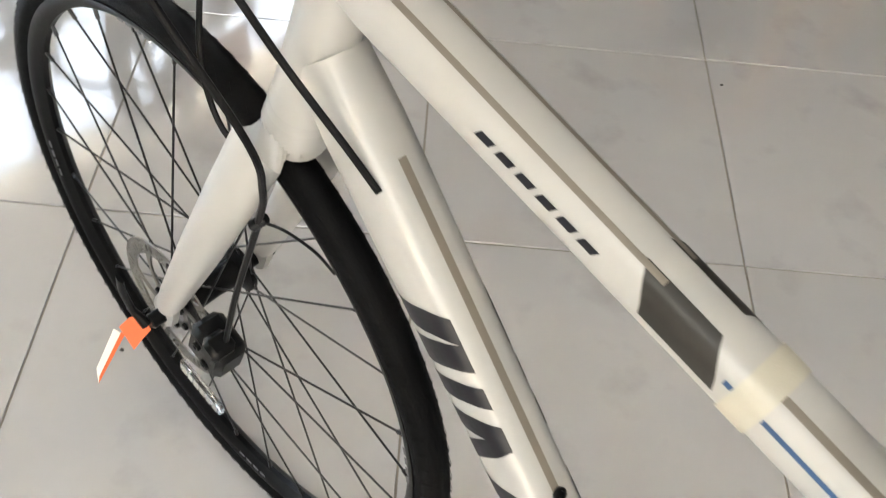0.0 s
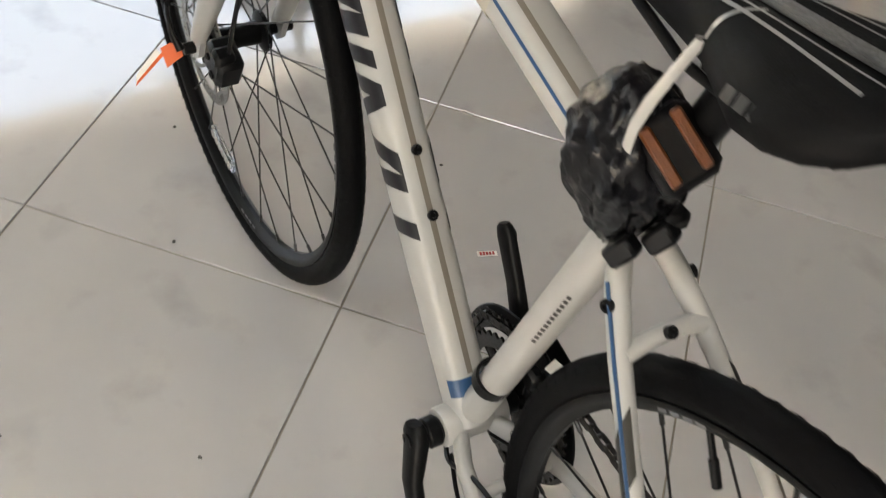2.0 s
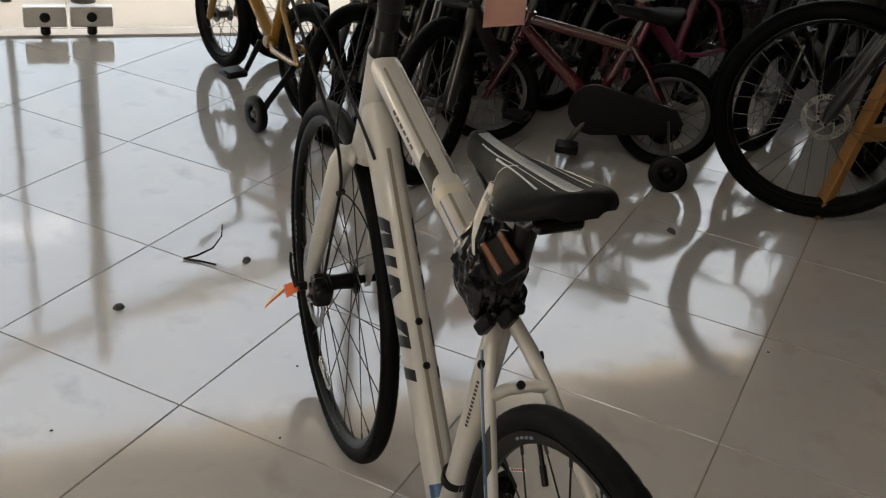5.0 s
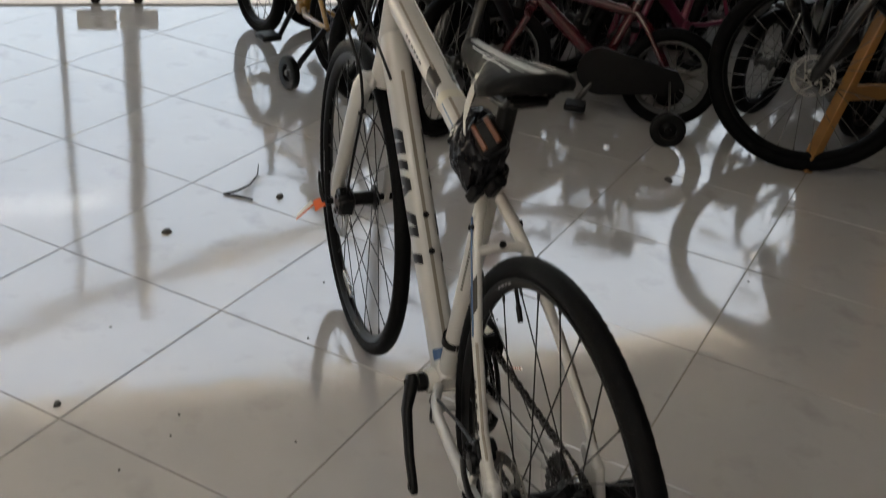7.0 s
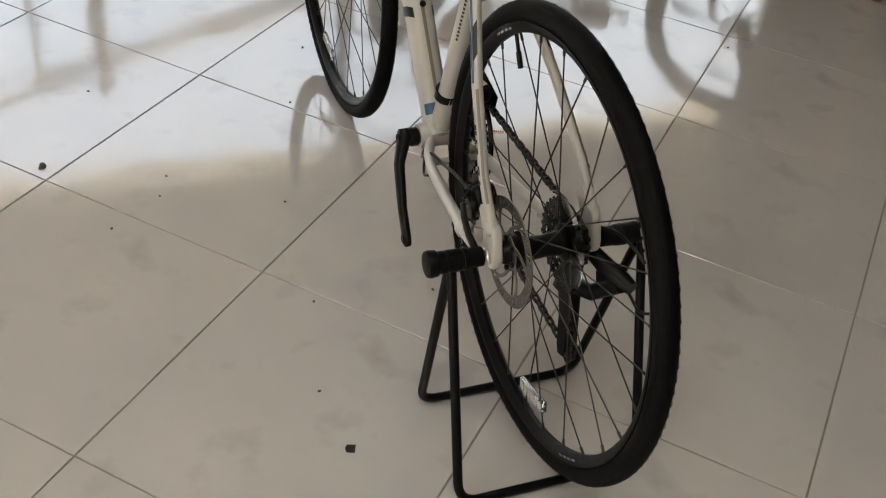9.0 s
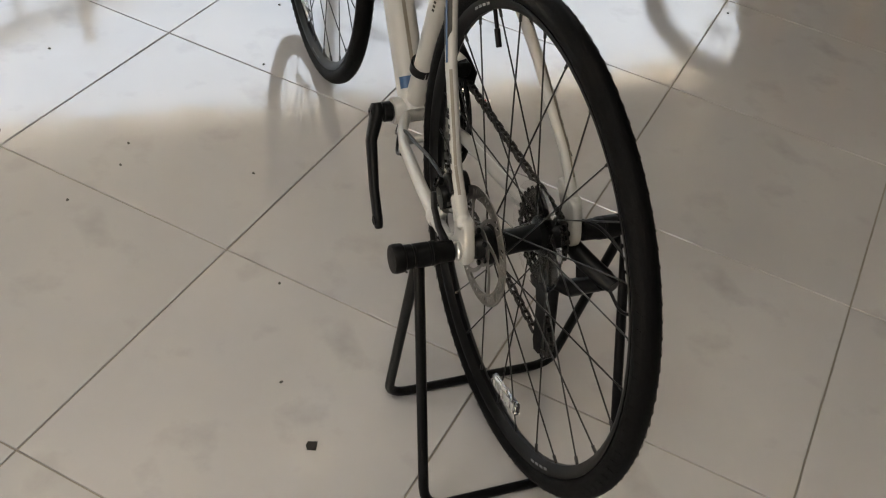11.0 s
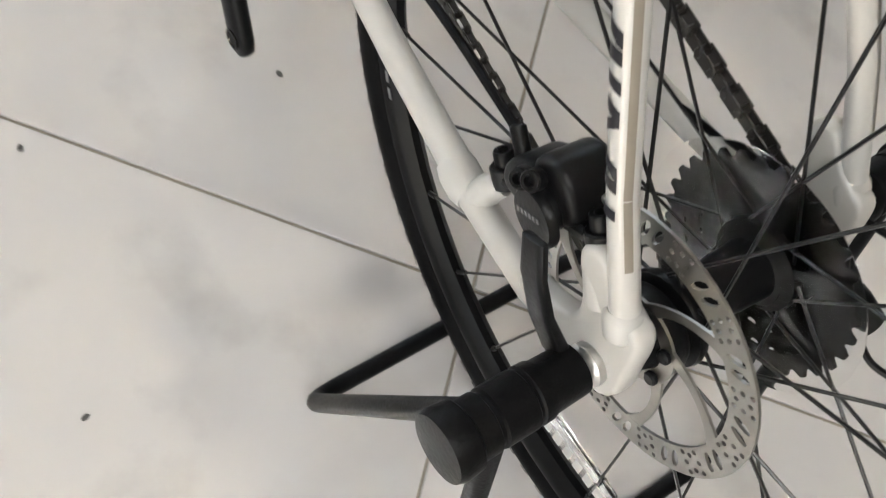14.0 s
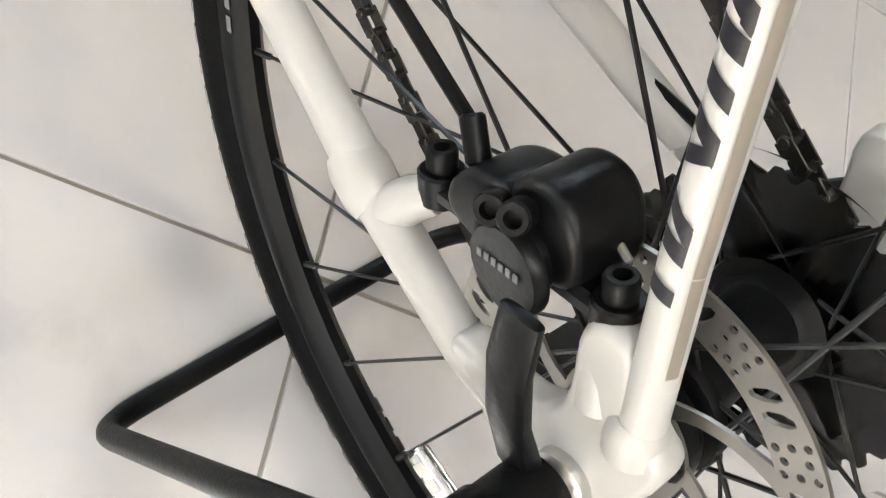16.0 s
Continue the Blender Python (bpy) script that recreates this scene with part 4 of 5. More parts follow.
part("sticker", block(Geo(), Matrix.Translation((0.352, -0.0395, 0.4185)) @ pose(0, 0, 0, 0, -6, 18), 0.020, 0.016, 0.0008, 0.0002), PAPER, fd, "small white paper sticker")
# chain
PU, PL = Vector((0.020, -0.062, 0.262)), Vector((-0.012, -0.066, 0.165))
track = []
top_c, top_r = REAR + Vector((0, -0.050, 0)), 0.036
for k in range(5):
    track.append(BB + Vector((0.094 * math.cos(radians(-100 + 47 * k)), -0.052, 0.094 * math.sin(radians(-100 + 47 * k)))))
track.append(BB + Vector((-0.01, -0.052, 0.0945)))
for a in (78, 110, 150, 190, 230, 265):
    track.append(top_c + Vector((top_r * math.cos(radians(a)), 0, top_r * math.sin(radians(a)))))
track += [PU + Vector((0.016, 0.0, 0.016)), PU + Vector((0.018, 0, -0.006)), PL + Vector((-0.018, 0, 0.016)), PL + Vector((-0.020, 0, -0.006)), PL + Vector((0.0, 0, -0.020)), PL + Vector((0.020, 0, -0.008)), track[0]]
g = Geo()
carry, flipper = 0.0, 0
for a, b in zip(track, track[1:]):
    d = b - a
    L = d.length
    d = d / L
    m0 = Matrix((tuple(d), (0, 1, 0), tuple(d.cross(Vector((0, 1, 0)))))).transposed().to_4x4()
    while carry < L:
        p = a + d * carry
        off = 0.0028 if flipper % 2 else 0.0040
        for s in (1, -1):
            block(g, Matrix.Translation(p + Vector((0, off * s, 0))) @ m0, 0.0150, 0.0011, 0.0080 if flipper % 2 else 0.0086, 0.0005)
        rod(g, p + d * 0.00635 + Vector((0, -0.005, 0)), p + d * 0.00635 + Vector((0, 0.005, 0)), 0.0030, 8)
        carry += 0.0127
        flipper += 1
    carry -= L
tagged(part("chain", g, CHAINMAT, bike, "oily dark chain"), kind="stuff")
# rear derailleur
g = Geo()
tube(g, [(0.004, -0.082, 0.338), (-0.020, -0.098, 0.322), (-0.050, -0.112, 0.316), (-0.066, -0.118, 0.314)], [0.012, 0.014, 0.0135, 0.010], 16)
block(g, Matrix.Translation((-0.028, -0.108, 0.305)) @ pose(0, 0, 0, 10, 25, 20), 0.060, 0.018, 0.026, 0.007)
tube(g, [(-0.045, -0.112, 0.306), (-0.012, -0.088, 0.268), (0.020, -0.072, 0.262)], [0.013, 0.013, 0.014], 14)
rd = part("rear_derailleur", g, BLACK, bike, "black long-cage rear derailleur")
for y in (-0.0555, -0.0720):
    part("cage_plate", slab(Geo(), [(0.034, 0.268), (0.010, 0.280), (-0.006, 0.262), (-0.024, 0.172), (-0.022, 0.152), (-0.008, 0.147), (0.000, 0.160), (0.012, 0.220)], pose(0, y - (0.002 if y < -0.06 else 0), 0, 90, 0, 0) , 0.002), BLACK, rd)
for p in (PU, PL):
    g = gear(Geo(), p, 0, 0.017, 11, 0.004, 0.004)
    part("jockey_wheel", g, PLASTIC, rd)
part("guide_hook", tube(Geo(), [(-0.006, -0.064, 0.146), (-0.024, -0.064, 0.138), (-0.030, -0.064, 0.150)], 0.0022, 8), BLACK, rd)
hose(bike, [(0.050, -0.074, 0.350), (-0.030, -0.098, 0.392), (-0.105, -0.122, 0.362), (-0.118, -0.128, 0.318), (-0.092, -0.122, 0.292), (-0.062, -0.116, 0.304)], 0.0024, "gear_cable")
hose(bike, [(0.395, -0.02, 0.262), (0.30, -0.048, 0.287), (0.15, -0.066, 0.313), (0.050, -0.074, 0.350)], 0.0024, "gear_cable")

# seat post and saddle
sd = (ST1 - BB).normalized()
part("seat_post", tube(Geo(), [ST1 - sd * 0.03, ST1 + sd * 0.155], 0.0136, 20), BLACK, bike)
g = lathe(Geo(), ST1 - sd * 0.010, sd, [(0, 0.0172), (0, 0.0215), (0.020, 0.0215), (0.020, 0.0172)], 24, closed=True)
block(g, Matrix.Translation(ST1 + Vector((-0.024, 0, -0.002))), 0.018, 0.020, 0.016, 0.004)
part("seat_clamp", g, BLACK, bike)
S_REAR, S_LEN = Vector((0.128, 0.012, 0.921)), 0.254
S_TILT, S_TURN = radians(-5), radians(2)


def saddle(parent, at, length, tilt, width, cover, trim=True, turn=0.0):
    prof = ((0, 0.30, 0.014), (0.02, 0.52, 0.020), (0.07, 0.80, 0.026), (0.14, 0.96, 0.031), (0.22, 1.0, 0.035), (0.32, 0.92, 0.038), (0.42, 0.68, 0.038), (0.52, 0.46, 0.037), (0.62, 0.345, 0.037), (0.74, 0.29, 0.034), (0.86, 0.27, 0.031), (0.92, 0.25, 0.029), (0.96, 0.205, 0.026), (0.983, 0.15, 0.021), (0.995, 0.09, 0.014), (1.0, 0.03, 0.006))
    fine_prof = [prof[0]]
    for a, b in zip(prof, prof[1:]):
        fine_prof += [tuple(u + (v - u) * k / 3 for u, v in zip(a, b)) for k in (1, 2, 3)]

    def dip(s, y):
        return 0.004 * min(1.0, s / 0.1, (1 - s) / 0.14) * math.exp(-(y / 0.009) ** 2)

    rows, g = [], Geo()
    spine = []
    for s, w, drop in fine_prof:
        x, hw = s * length, w * width / 2
        z = 0.012 * (1 - s) ** 2 + 0.006 * s * s - 0.012 * max(0.0, 1 - s / 0.03) ** 2 - 0.014 * max(0.0, (s - 0.93) / 0.07) ** 2
        pts = []
        for k in range(21):
            a = radians(-112 + 224 * k / 20)
            y = hw * math.copysign(abs(math.sin(a)) ** 0.8, a)
            pts.append(Vector((x, y, z - drop * (1 - math.cos(a)) * 0.75 - dip(s, y))))
        spine.append((x, hw, z, drop))
        rows.append(pts)
    m = Matrix.Translation(at) @ Matrix.Rotation(turn, 4, "Z") @ Matrix.Rotation(-tilt, 4, "Y")
    rings = [g.ring([m @ p for p in r]) for r in rows]
    for a, b in zip(rings, rings[1:]):
        g.bridge(a, b)
    g.cap(rings[0])
    g.cap(rings[-1][::-1])
    ob = part("saddle", g, cover, parent, "black padded saddle with a grey centre strip" if trim else "", 50)
    if not trim:
        return ob

    def strip(name, y0, y1, s0, s1, material, lift=0.0007):
        gg, last = Geo(), None
        n = 24
        for i in range(n + 1):
            s = s0 + (s1 - s0) * i / n
            f = s * length
            j = max(k for k in range(len(spine)) if spine[k][0] <= f + 1e-9)
            j = min(j, len(spine) - 2)
            t = (f - spine[j][0]) / (spine[j + 1][0] - spine[j][0])
            hw, z, drop = [spine[j][k] + (spine[j + 1][k] - spine[j][k]) * t for k in (1, 2, 3)]
            row = []
            for q in range(5):
                yy = (y0(s) + (y1(s) - y0(s)) * q / 4)
                sn = min(abs(yy) / max(hw, 1e-4), 0.99) ** 1.25
                ca = math.sqrt(1 - sn * sn)
                row.append(m @ Vector((f, yy, z - drop * (1 - ca) * 0.75 - dip(s, yy) + lift)))
            row = gg.ring(row)
            if last:
                gg.bridge(last, row, closed=False)
            last = row
        return part(name, gg, material, ob)

    strip("centre_strip", lambda s: -0.006 - 0.003 * (1 - s), lambda s: 0.006 + 0.003 * (1 - s), 0.06, 0.90, surface("mesh_strip", (0.10, 0.10, 0.10), 0.3, 0.4, 0.7, 420, 0.6, fine=420))
    for q in (1, -1):
        strip("silver_line", lambda s: q * (0.0155 + 0.030 * (0.62 - s)), lambda s: q * (0.0172 + 0.032 * (0.62 - s)), 0.14, 0.62, SILVER, 0.0009)
        strip("silver_line", lambda s: q * (0.0095 + 0.010 * (1 - s)), lambda s: q * (0.0108 + 0.010 * (1 - s)), 0.08, 0.80, SILVER, 0.0009)
        strip("silver_line", lambda s: q * (0.012 + 0.22 * (s - 0.44)), lambda s: q * (0.0130 + 0.22 * (s - 0.432)), 0.44, 0.53, SILVER, 0.0009)
        gg = Geo()
        for k in range(5):
            s = 0.19 + 0.036 * k
            hw = 0.98 * width / 2
            block(gg, m @ pose(s * length, q * hw * 0.945, -0.0145, 62 * -q, 0, 0), 0.0065, 0.008, 0.0012, 0.0004)
        part("faint_print", gg, surface("faint_print", (0.03, 0.03, 0.03), 0.4, 0, 0.1, 40, 0), ob)
    part("saddle_base", block(Geo(), m @ pose(0.085, 0, -0.036), 0.10, width * 0.42, 0.012, 0.005), PLASTIC, ob)
    for q in (1, -1):
        gg = tube(Geo(), [m @ Vector(p) for p in ((0.035, 0.030 * q, -0.026), (0.060, 0.026 * q, -0.042), (0.09, 0.022 * q, -0.047), (0.15, 0.022 * q, -0.046), (0.20, 0.014 * q, -0.036), (0.235, 0.008 * q, -0.022))], 0.0035, 10)
        part("rail", gg, BLACK, ob)
    return ob


saddle(bike, S_REAR, S_LEN, S_TILT, 0.128, VINYL, turn=S_TURN)
sp = ST1 + sd * 0.155
g = block(Geo(), Matrix.Translation(sp + Vector((0, 0, 0.002))), 0.044, 0.054, 0.022, 0.007)
part("seat_post_clamp", g, BLACK, bike)

# ---- stand under the rear axle ----
stand = thing("bicycle_stand", "black painted steel tube stand under the rear axle", "bicycle stand", HERE)
for s in (1, -1):
    root = 0.092 * s + 0.0126
    g = lathe(Geo(), (0, root, 0.361), (0, s, 0), [(0, 0.0118), (0.001, 0.0140), (0.022, 0.0146), (0.024, 0.0158), (0.030, 0.0160), (0.031, 0.0148), (0.0325, 0.0148), (0.0335, 0.0160), (0.052, 0.0160), (0.053, 0.0142), (0.0550, 0.0142), (0.0560, 0.0160), (0.066, 0.0160), (0.068, 0.0185), (0.078, 0.0195), (0.082, 0.0180), (0.083, 0.010)], 30)
    arm = part("arm", g, STAND, stand, "matt black hub sleeve with a round end knob")
    part("knob_ring", lathe(Geo(), (0, root + 0.0675 * s, 0.361), (0, s, 0), [(0, 0.0155), (0, 0.0178), (0.0022, 0.0178), (0.0022, 0.0155)], 30, closed=True), PLASTIC, arm)


def u_leg(x, yb):
    pts = []
    top = [Vector((0.0, 0.150, 0.356)), Vector((x * 0.06, 0.150, 0.339))]
    low = Vector((x, yb, 0.0085))
    pts += top
    a, b = top[-1], low
    pts += [a.lerp(b, 0.5), a.lerp(b, 0.90)]
    dirn = (b - a).normalized()
    across = Vector((0, -1, 0))
    for k in range(1, 6):
        t = k / 6
        p0, p2 = a.lerp(b, 0.90), b + across * 0.035
        pts.append(p0 * (1 - t) ** 2 + b * 2 * t * (1 - t) + p2 * t * t)
    half = pts + [b + across * 0.035]
    other = [Vector((p.x, -p.y, p.z)) for p in half[::-1]]
    return part("u_shaped_leg", tube(Geo(), half + [Vector((x, 0, 0.0085))] + other, 0.0072, 14, ref=(1, 0, 0)), STAND, stand)


u_leg(0.066, 0.137)
u_leg(-0.142, 0.150)

# ---- wrapped pedals tied to the seat tube ----
pack = thing("pedal_bundle", "pair of black pedals wrapped in glossy plastic film", "pedals", BIKE @ pose(0.300, 0.020, 0.764) @ Matrix.Diagonal((0.88, 0.88, 0.92, 1)))
rnd = random.Random(5)
g = Geo()
rings = []
n, mrow = 72, 40
for i in range(mrow + 1):
    u = i / mrow
    z = -0.075 + 0.135 * u
    base = math.sin(math.pi * min(max(u * 0.93 + 0.04, 0), 1)) ** 0.5
    wide = 0.70 + 0.42 * u if u < 0.75 else 1.01
    row = []
    for k in range(n):
        a = 2 * math.pi * k / n
        c, s = math.cos(a), math.sin(a)
        sq = (abs(c) ** 3 + abs(s) ** 3) ** (-1 / 3)
        p = Vector((c * 0.048 * sq, s * 0.044 * sq, 0)) * base * wide
        crease = noise.noise(Vector((c * 3.2, s * 3.2, z * 34))) * 0.007 + noise.noise(Vector((c * 9, s * 9, z * 90 + 5))) * 0.0035 + (0.3 - abs(noise.noise(Vector((c * 3.5 + 3, s * 3.5, z * 26 + c * 2))))) * 0.012 - abs(noise.noise(Vector((c * 9, s * 9 + 7, z * 60)))) * 0.003
        p *= 1 + crease / 0.045
        row.append(Vector((p.x + 0.012 * (u - 0.5), p.y + 0.004, z + noise.noise(Vector((c * 4 + 9, s * 4, 3))) * 0.004)))
    rings.append(g.ring(row))
for a, b in zip(rings, rings[1:]):
    g.bridge(a, b)
g.cap(rings[0][::-1])
g.cap(rings[-1])
part("wrapping", g, FILM, pack, "crumpled glossy black plastic film", 48)
face = Vector((-0.62, 0.52, 0.58)).normalized()
along = Vector((0.7, 0.35, 0.65))
along = (along - face * along.dot(face)).normalized()
pm = Matrix((tuple(face), tuple(along.cross(face)), tuple(along))).transposed().to_4x4()
pm = Matrix.Translation((-0.036, 0.002, 0.032)) @ pm
g = Geo()
block(g, pm, 0.026, 0.046, 0.058, 0.007)
body = part("pedal_body", g, PLASTIC, pack)
for q in (-1, 1):
    part("orange_reflector", block(Geo(), pm @ pose(0.0135, 0.0120 * q, 0.002), 0.006, 0.0090, 0.046, 0.002), ORANGE, body, "orange plastic pedal reflector")
for q in (-1, 1):
    part("pedal_end", block(Geo(), pose(-0.040 + 0.004 * q, 0.004 + 0.014 * q, -0.056 - 0.005 * q, 14, -30, 20), 0.018, 0.018, 0.026, 0.003), PLASTIC, pack)
tie = Geo()
tp = [(-0.026, 0.038, 0.036), (-0.030, 0.042, 0.060), (-0.036, 0.041, 0.086), (-0.043, 0.037, 0.112), (-0.049, 0.031, 0.136)]
tube(tie, tp, [(0.0046, 0.0012)] * 5, 8, ref=(0, 0.3, 1))
part("cable_tie", tie, NYLON, pack, "white nylon cable tie")

# ---- other bicycles of the shop ----
def small_bike(label, m, r, base, paint, tyre_r=0.022, spokes=20, trainer=False, guard=False, rim=None, shock=False, disc=False, tyre_mat=None, basket=None, cover=None, bar_h=0.0):
    """A shop bicycle: x ahead from its rear axle, standing on its tyres."""
    b = thing("bicycle", label, "bicycle", m, "bicycles for sale")
    rim = rim or RIM
    k = base / 0.9
    A, F = Vector((0, 0, r)), Vector((base, 0, r))
    bb = Vector((0.40 * base, 0, r + 0.01 * k))
    h0 = Vector((base - 0.13 * k, 0, r + 0.30 * k + (0.05 if shock else 0)))
    h1 = h0 + Vector((-0.035 * k, 0, 0.13 * k))
    st = bb + Vector((-0.13 * k, 0, 0.36 * k))
    g = Geo()
    tube(g, [h0, h1], 0.021, 16)
    tube(g, [bb, bb.lerp(h0, 0.5) + Vector((0, 0, 0.02 * k)), h0 + Vector((-0.005, 0, 0.03))], [0.022, 0.024, 0.022], 16)
    tube(g, [st - Vector((0, 0, 0.06 * k)), st.lerp(h1, 0.5) + Vector((0, 0, -0.05 * k)), h1 + Vector((0, 0, -0.03))], 0.018, 16)
    tube(g, [bb, st], 0.0165, 16)
    rod(g, bb - Vector((0, 0.035, 0)), bb + Vector((0, 0.035, 0)), 0.022, 18)
    w = tyre_r + 0.030
    for s in (1, -1):
        tube(g, [bb + Vector((-0.02, 0.02 * s, 0)), bb.lerp(A, 0.35) + Vector((0, w * s, 0)), A + Vector((0, w * s, 0))], 0.010, 12)
        tube(g, [st + Vector((0, 0.012 * s, -0.05 * k)), st.lerp(A, 0.35) + Vector((0, w * s, 0)), A + Vector((0, w * s, 0))], 0.009, 12)
    part("frame", g, paint, b)
    axd = (h1 - h0).normalized()
    g = Geo()
    cr = h0 - axd * 0.03
    rod(g, cr, h0, 0.022, 16)
    for s in (1, -1):
        sh = cr + Vector((0, w * s, -0.01))
        tube(g, [cr, cr.lerp(sh, 0.8) + Vector((0, 0, 0.006)), sh, F + Vector((-0.01, w * s, 0.02)), F + Vector((0, w * s, -0.01))], [0.016, 0.015, 0.014 if not shock else 0.016, 0.013 if not shock else 0.021, 0.010], 14)
    part("fork", g, SOOT if shock else paint, b)
    g = Geo()
    top = h1 + axd * (0.12 * k + bar_h)
    tube(g, [h1, top], 0.013, 14)
    tube(g, [top + Vector((-0.06, 0.27 * k, 0.05)), top + Vector((0, 0.12 * k, 0.03)), top, top + Vector((0, -0.12 * k, 0.03)), top + Vector((-0.06, -0.27 * k, 0.05))], 0.0105, 12)
    hbar = part("handlebar", g, DARKCHROME if guard else BLACK, b)
    for s in (1, -1):
        part("grip", tube(Geo(), [top + Vector((-0.035, 0.19 * k * s, 0.042)), top + Vector((-0.062, 0.28 * k * s, 0.051))], 0.015, 12), RUBBER, hbar)
    sdir = (st - bb).normalized()
    part("seat_post", tube(Geo(), [st - sdir * 0.02, st + sdir * 0.10 * k], 0.0125, 14), DARKCHROME, b)
    saddle(b, st + sdir * 0.13 * k + Vector((-0.12, 0, 0.01)), 0.23, 0.0, 0.15, cover or VINYL, trim=False)
    for nm, c in (("rear_wheel", A), ("front_wheel", F)):
        wh = wheel(b, nm, c, r, tyre_r, r - 2 * tyre_r - 0.012, spokes, rim, tyre_mat or RUBBER, DARKCHROME, hub_half=0.030, seg=56, tread=int(44 * r / 0.2), thick=0.0012, hub_mat=DARKCHROME)
        if disc:
            rotor(wh, c + Vector((0, 0.040, 0)), 0.07, 0.2)
    for s, d in ((1, Vector((0.5, 0, -0.86))), (-1, Vector((-0.5, 0, 0.86)))):
        ln = 0.10 + 0.06 * k
        root = bb + Vector((0, 0.055 * s, 0))
        end = root + d * ln + Vector((0, 0.015 * s, 0))
        arm = part("crank_arm", tube(Geo(), [root - d * 0.01, root, end, end + d * 0.008], [(0.007, 0.010), (0.009, 0.013), (0.008, 0.011), (0.005, 0.006)], 12), DARKCHROME if guard else BLACK, b)
        part("pedal", block(Geo(), Matrix.Translation(end + Vector((0, 0.048 * s, 0))), 0.075, 0.080, 0.024, 0.006), PLASTIC, arm)
    g = gear(Geo(), bb, -0.045, 0.055 + 0.02 * k, 34, 0.003, 0.04)
    part("chainring", g, DARKSTEEL, b)
    if guard:
        g = Geo()
        mid = bb.lerp(A, 0.5)
        poly = []
        for t in range(13):
            a = radians(-90 + 180 * t / 12)
            poly.append((bb.x + 0.085 * math.cos(a), bb.z + 0.085 * math.sin(a)))
        poly += [(A.x - 0.02, A.z + 0.045), (A.x - 0.05, A.z), (A.x - 0.02, A.z - 0.04)]
        slab(g, poly, pose(0, 0.062, 0, 90, 0, 0), 0.014)
        part("chain_guard", g, PLASTIC, b)
    if trainer:
        for s in (1, -1):
            hub = Vector((-0.015, 0.215 * s, 0.062))
            g = tube(Geo(), [A + Vector((0, (w + 0.012) * s, 0)), A + Vector((-0.005, (w + 0.04) * s, -0.03)), hub + Vector((0, -0.045 * s, 0.035)), hub + Vector((0, -0.022 * s, 0))], [(0.004, 0.013)] * 4, 10, ref=(1, 0, 0))
            ar = part("stabiliser_arm", g, SOOT if trainer == 1 else DARKCHROME, b)
            tw = part("stabiliser_wheel", hoop(Geo(), hub, [(0.030, -0.011), (0.052, -0.014), (0.060, -0.010), (0.062, 0), (0.060, 0.010), (0.052, 0.014), (0.030, 0.011)], 36), PLASTIC, ar)
            g = lathe(Geo(), hub - Vector((0, 0.012 * s, 0)), (0, s, 0), [(0, 0.040), (0.004, 0.040), (0.008, 0.031), (0.018, 0.012), (0.026, 0.011)], 24)
            part("stabiliser_hub", g, GREYPAINT if trainer == 1 else PLASTIC, ar)
    if basket:
        g = Geo()
        c = h1 + Vector((0.12 * k, 0, 0.06))
        for z in (-0.08, 0.0, 0.08):
            sx = 0.10 + 0.03 * (z + 0.08) / 0.16
            tube(g, [c + Vector((-sx, -sx * 1.2, z)), c + Vector((sx, -sx * 1.2, z)), c + Vector((sx, sx * 1.2, z)), c + Vector((-sx, sx * 1.2, z)), c + Vector((-sx, -sx * 1.2, z))], 0.005, 6)
        for q in range(10):
            t = -1 + 2 * q / 9
            for sx in (-1, 1):
                tube(g, [c + Vector((0.10 * t, 0.12 * sx, -0.08)), c + Vector((0.13 * t, 0.155 * sx, 0.08))], 0.0035, 6)
                tube(g, [c + Vector((0.10 * sx, 0.12 * t, -0.08)), c + Vector((0.13 * sx, 0.155 * t, 0.08))], 0.0035, 6)
        part("basket", g, basket, b)
    return b


def stand_at(rear, front, base):
    """The pose of a small bicycle whose rear tyre stands at rear and which heads to front; x, y along and across the shop."""
    a, f = plan(*rear), plan(*front)
    d = f - a
    return Matrix.Translation(a) @ pose(0, 0, 0, 0, 0, math.degrees(math.atan2(d.y, d.x)))


small_bike("small yellow and black child's bicycle with grey stabiliser wheels", stand_at((2.68, -0.36), (3.28, -0.17), 0.62), 0.20, 0.63, YELLOW, 0.024, 20, trainer=1)
small_bike("black and white child's bicycle with a suspension fork", stand_at((2.66, -1.17), (2.15, -0.60), 0.75), 0.255, 0.78, SOOT, 0.024, 24, shock=True)
small_bike("dark red child's bicycle with black stabiliser wheels and chain guard", stand_at((2.14, -1.42), (2.42, -0.92), 0.60), 0.178, 0.60, RED, 0.023, 20, trainer=2, guard=True, rim=GREYPAINT)
small_bike("black mountain bicycle with disc brakes and knobbly tyres", stand_at((1.07, -2.49), (1.72, -1.68), 1.02), 0.335, 1.04, SOOT, 0.027, 32, shock=True, disc=True)
small_bike("pink child's bicycle with a white basket", stand_at((2.78, -2.0), (2.50, -1.40), 0.60), 0.20, 0.66, PINK, 0.022, 20, basket=NYLON, cover=surface("pink_vinyl", (0.5, 0.08, 0.2), 0.5))
small_bike("red child's bicycle with a suspension fork", stand_at((3.16, -1.75), (2.86, -1.05), 0.70), 0.23, 0.74, RED, 0.024, 24, shock=True, guard=True)
small_bike("purple child's bicycle with pale rims", stand_at((3.30, -2.55), (3.0, -1.85), 0.70), 0.23, 0.74, PURPLE, 0.024, 24, basket=GREEN, rim=GREYPAINT)
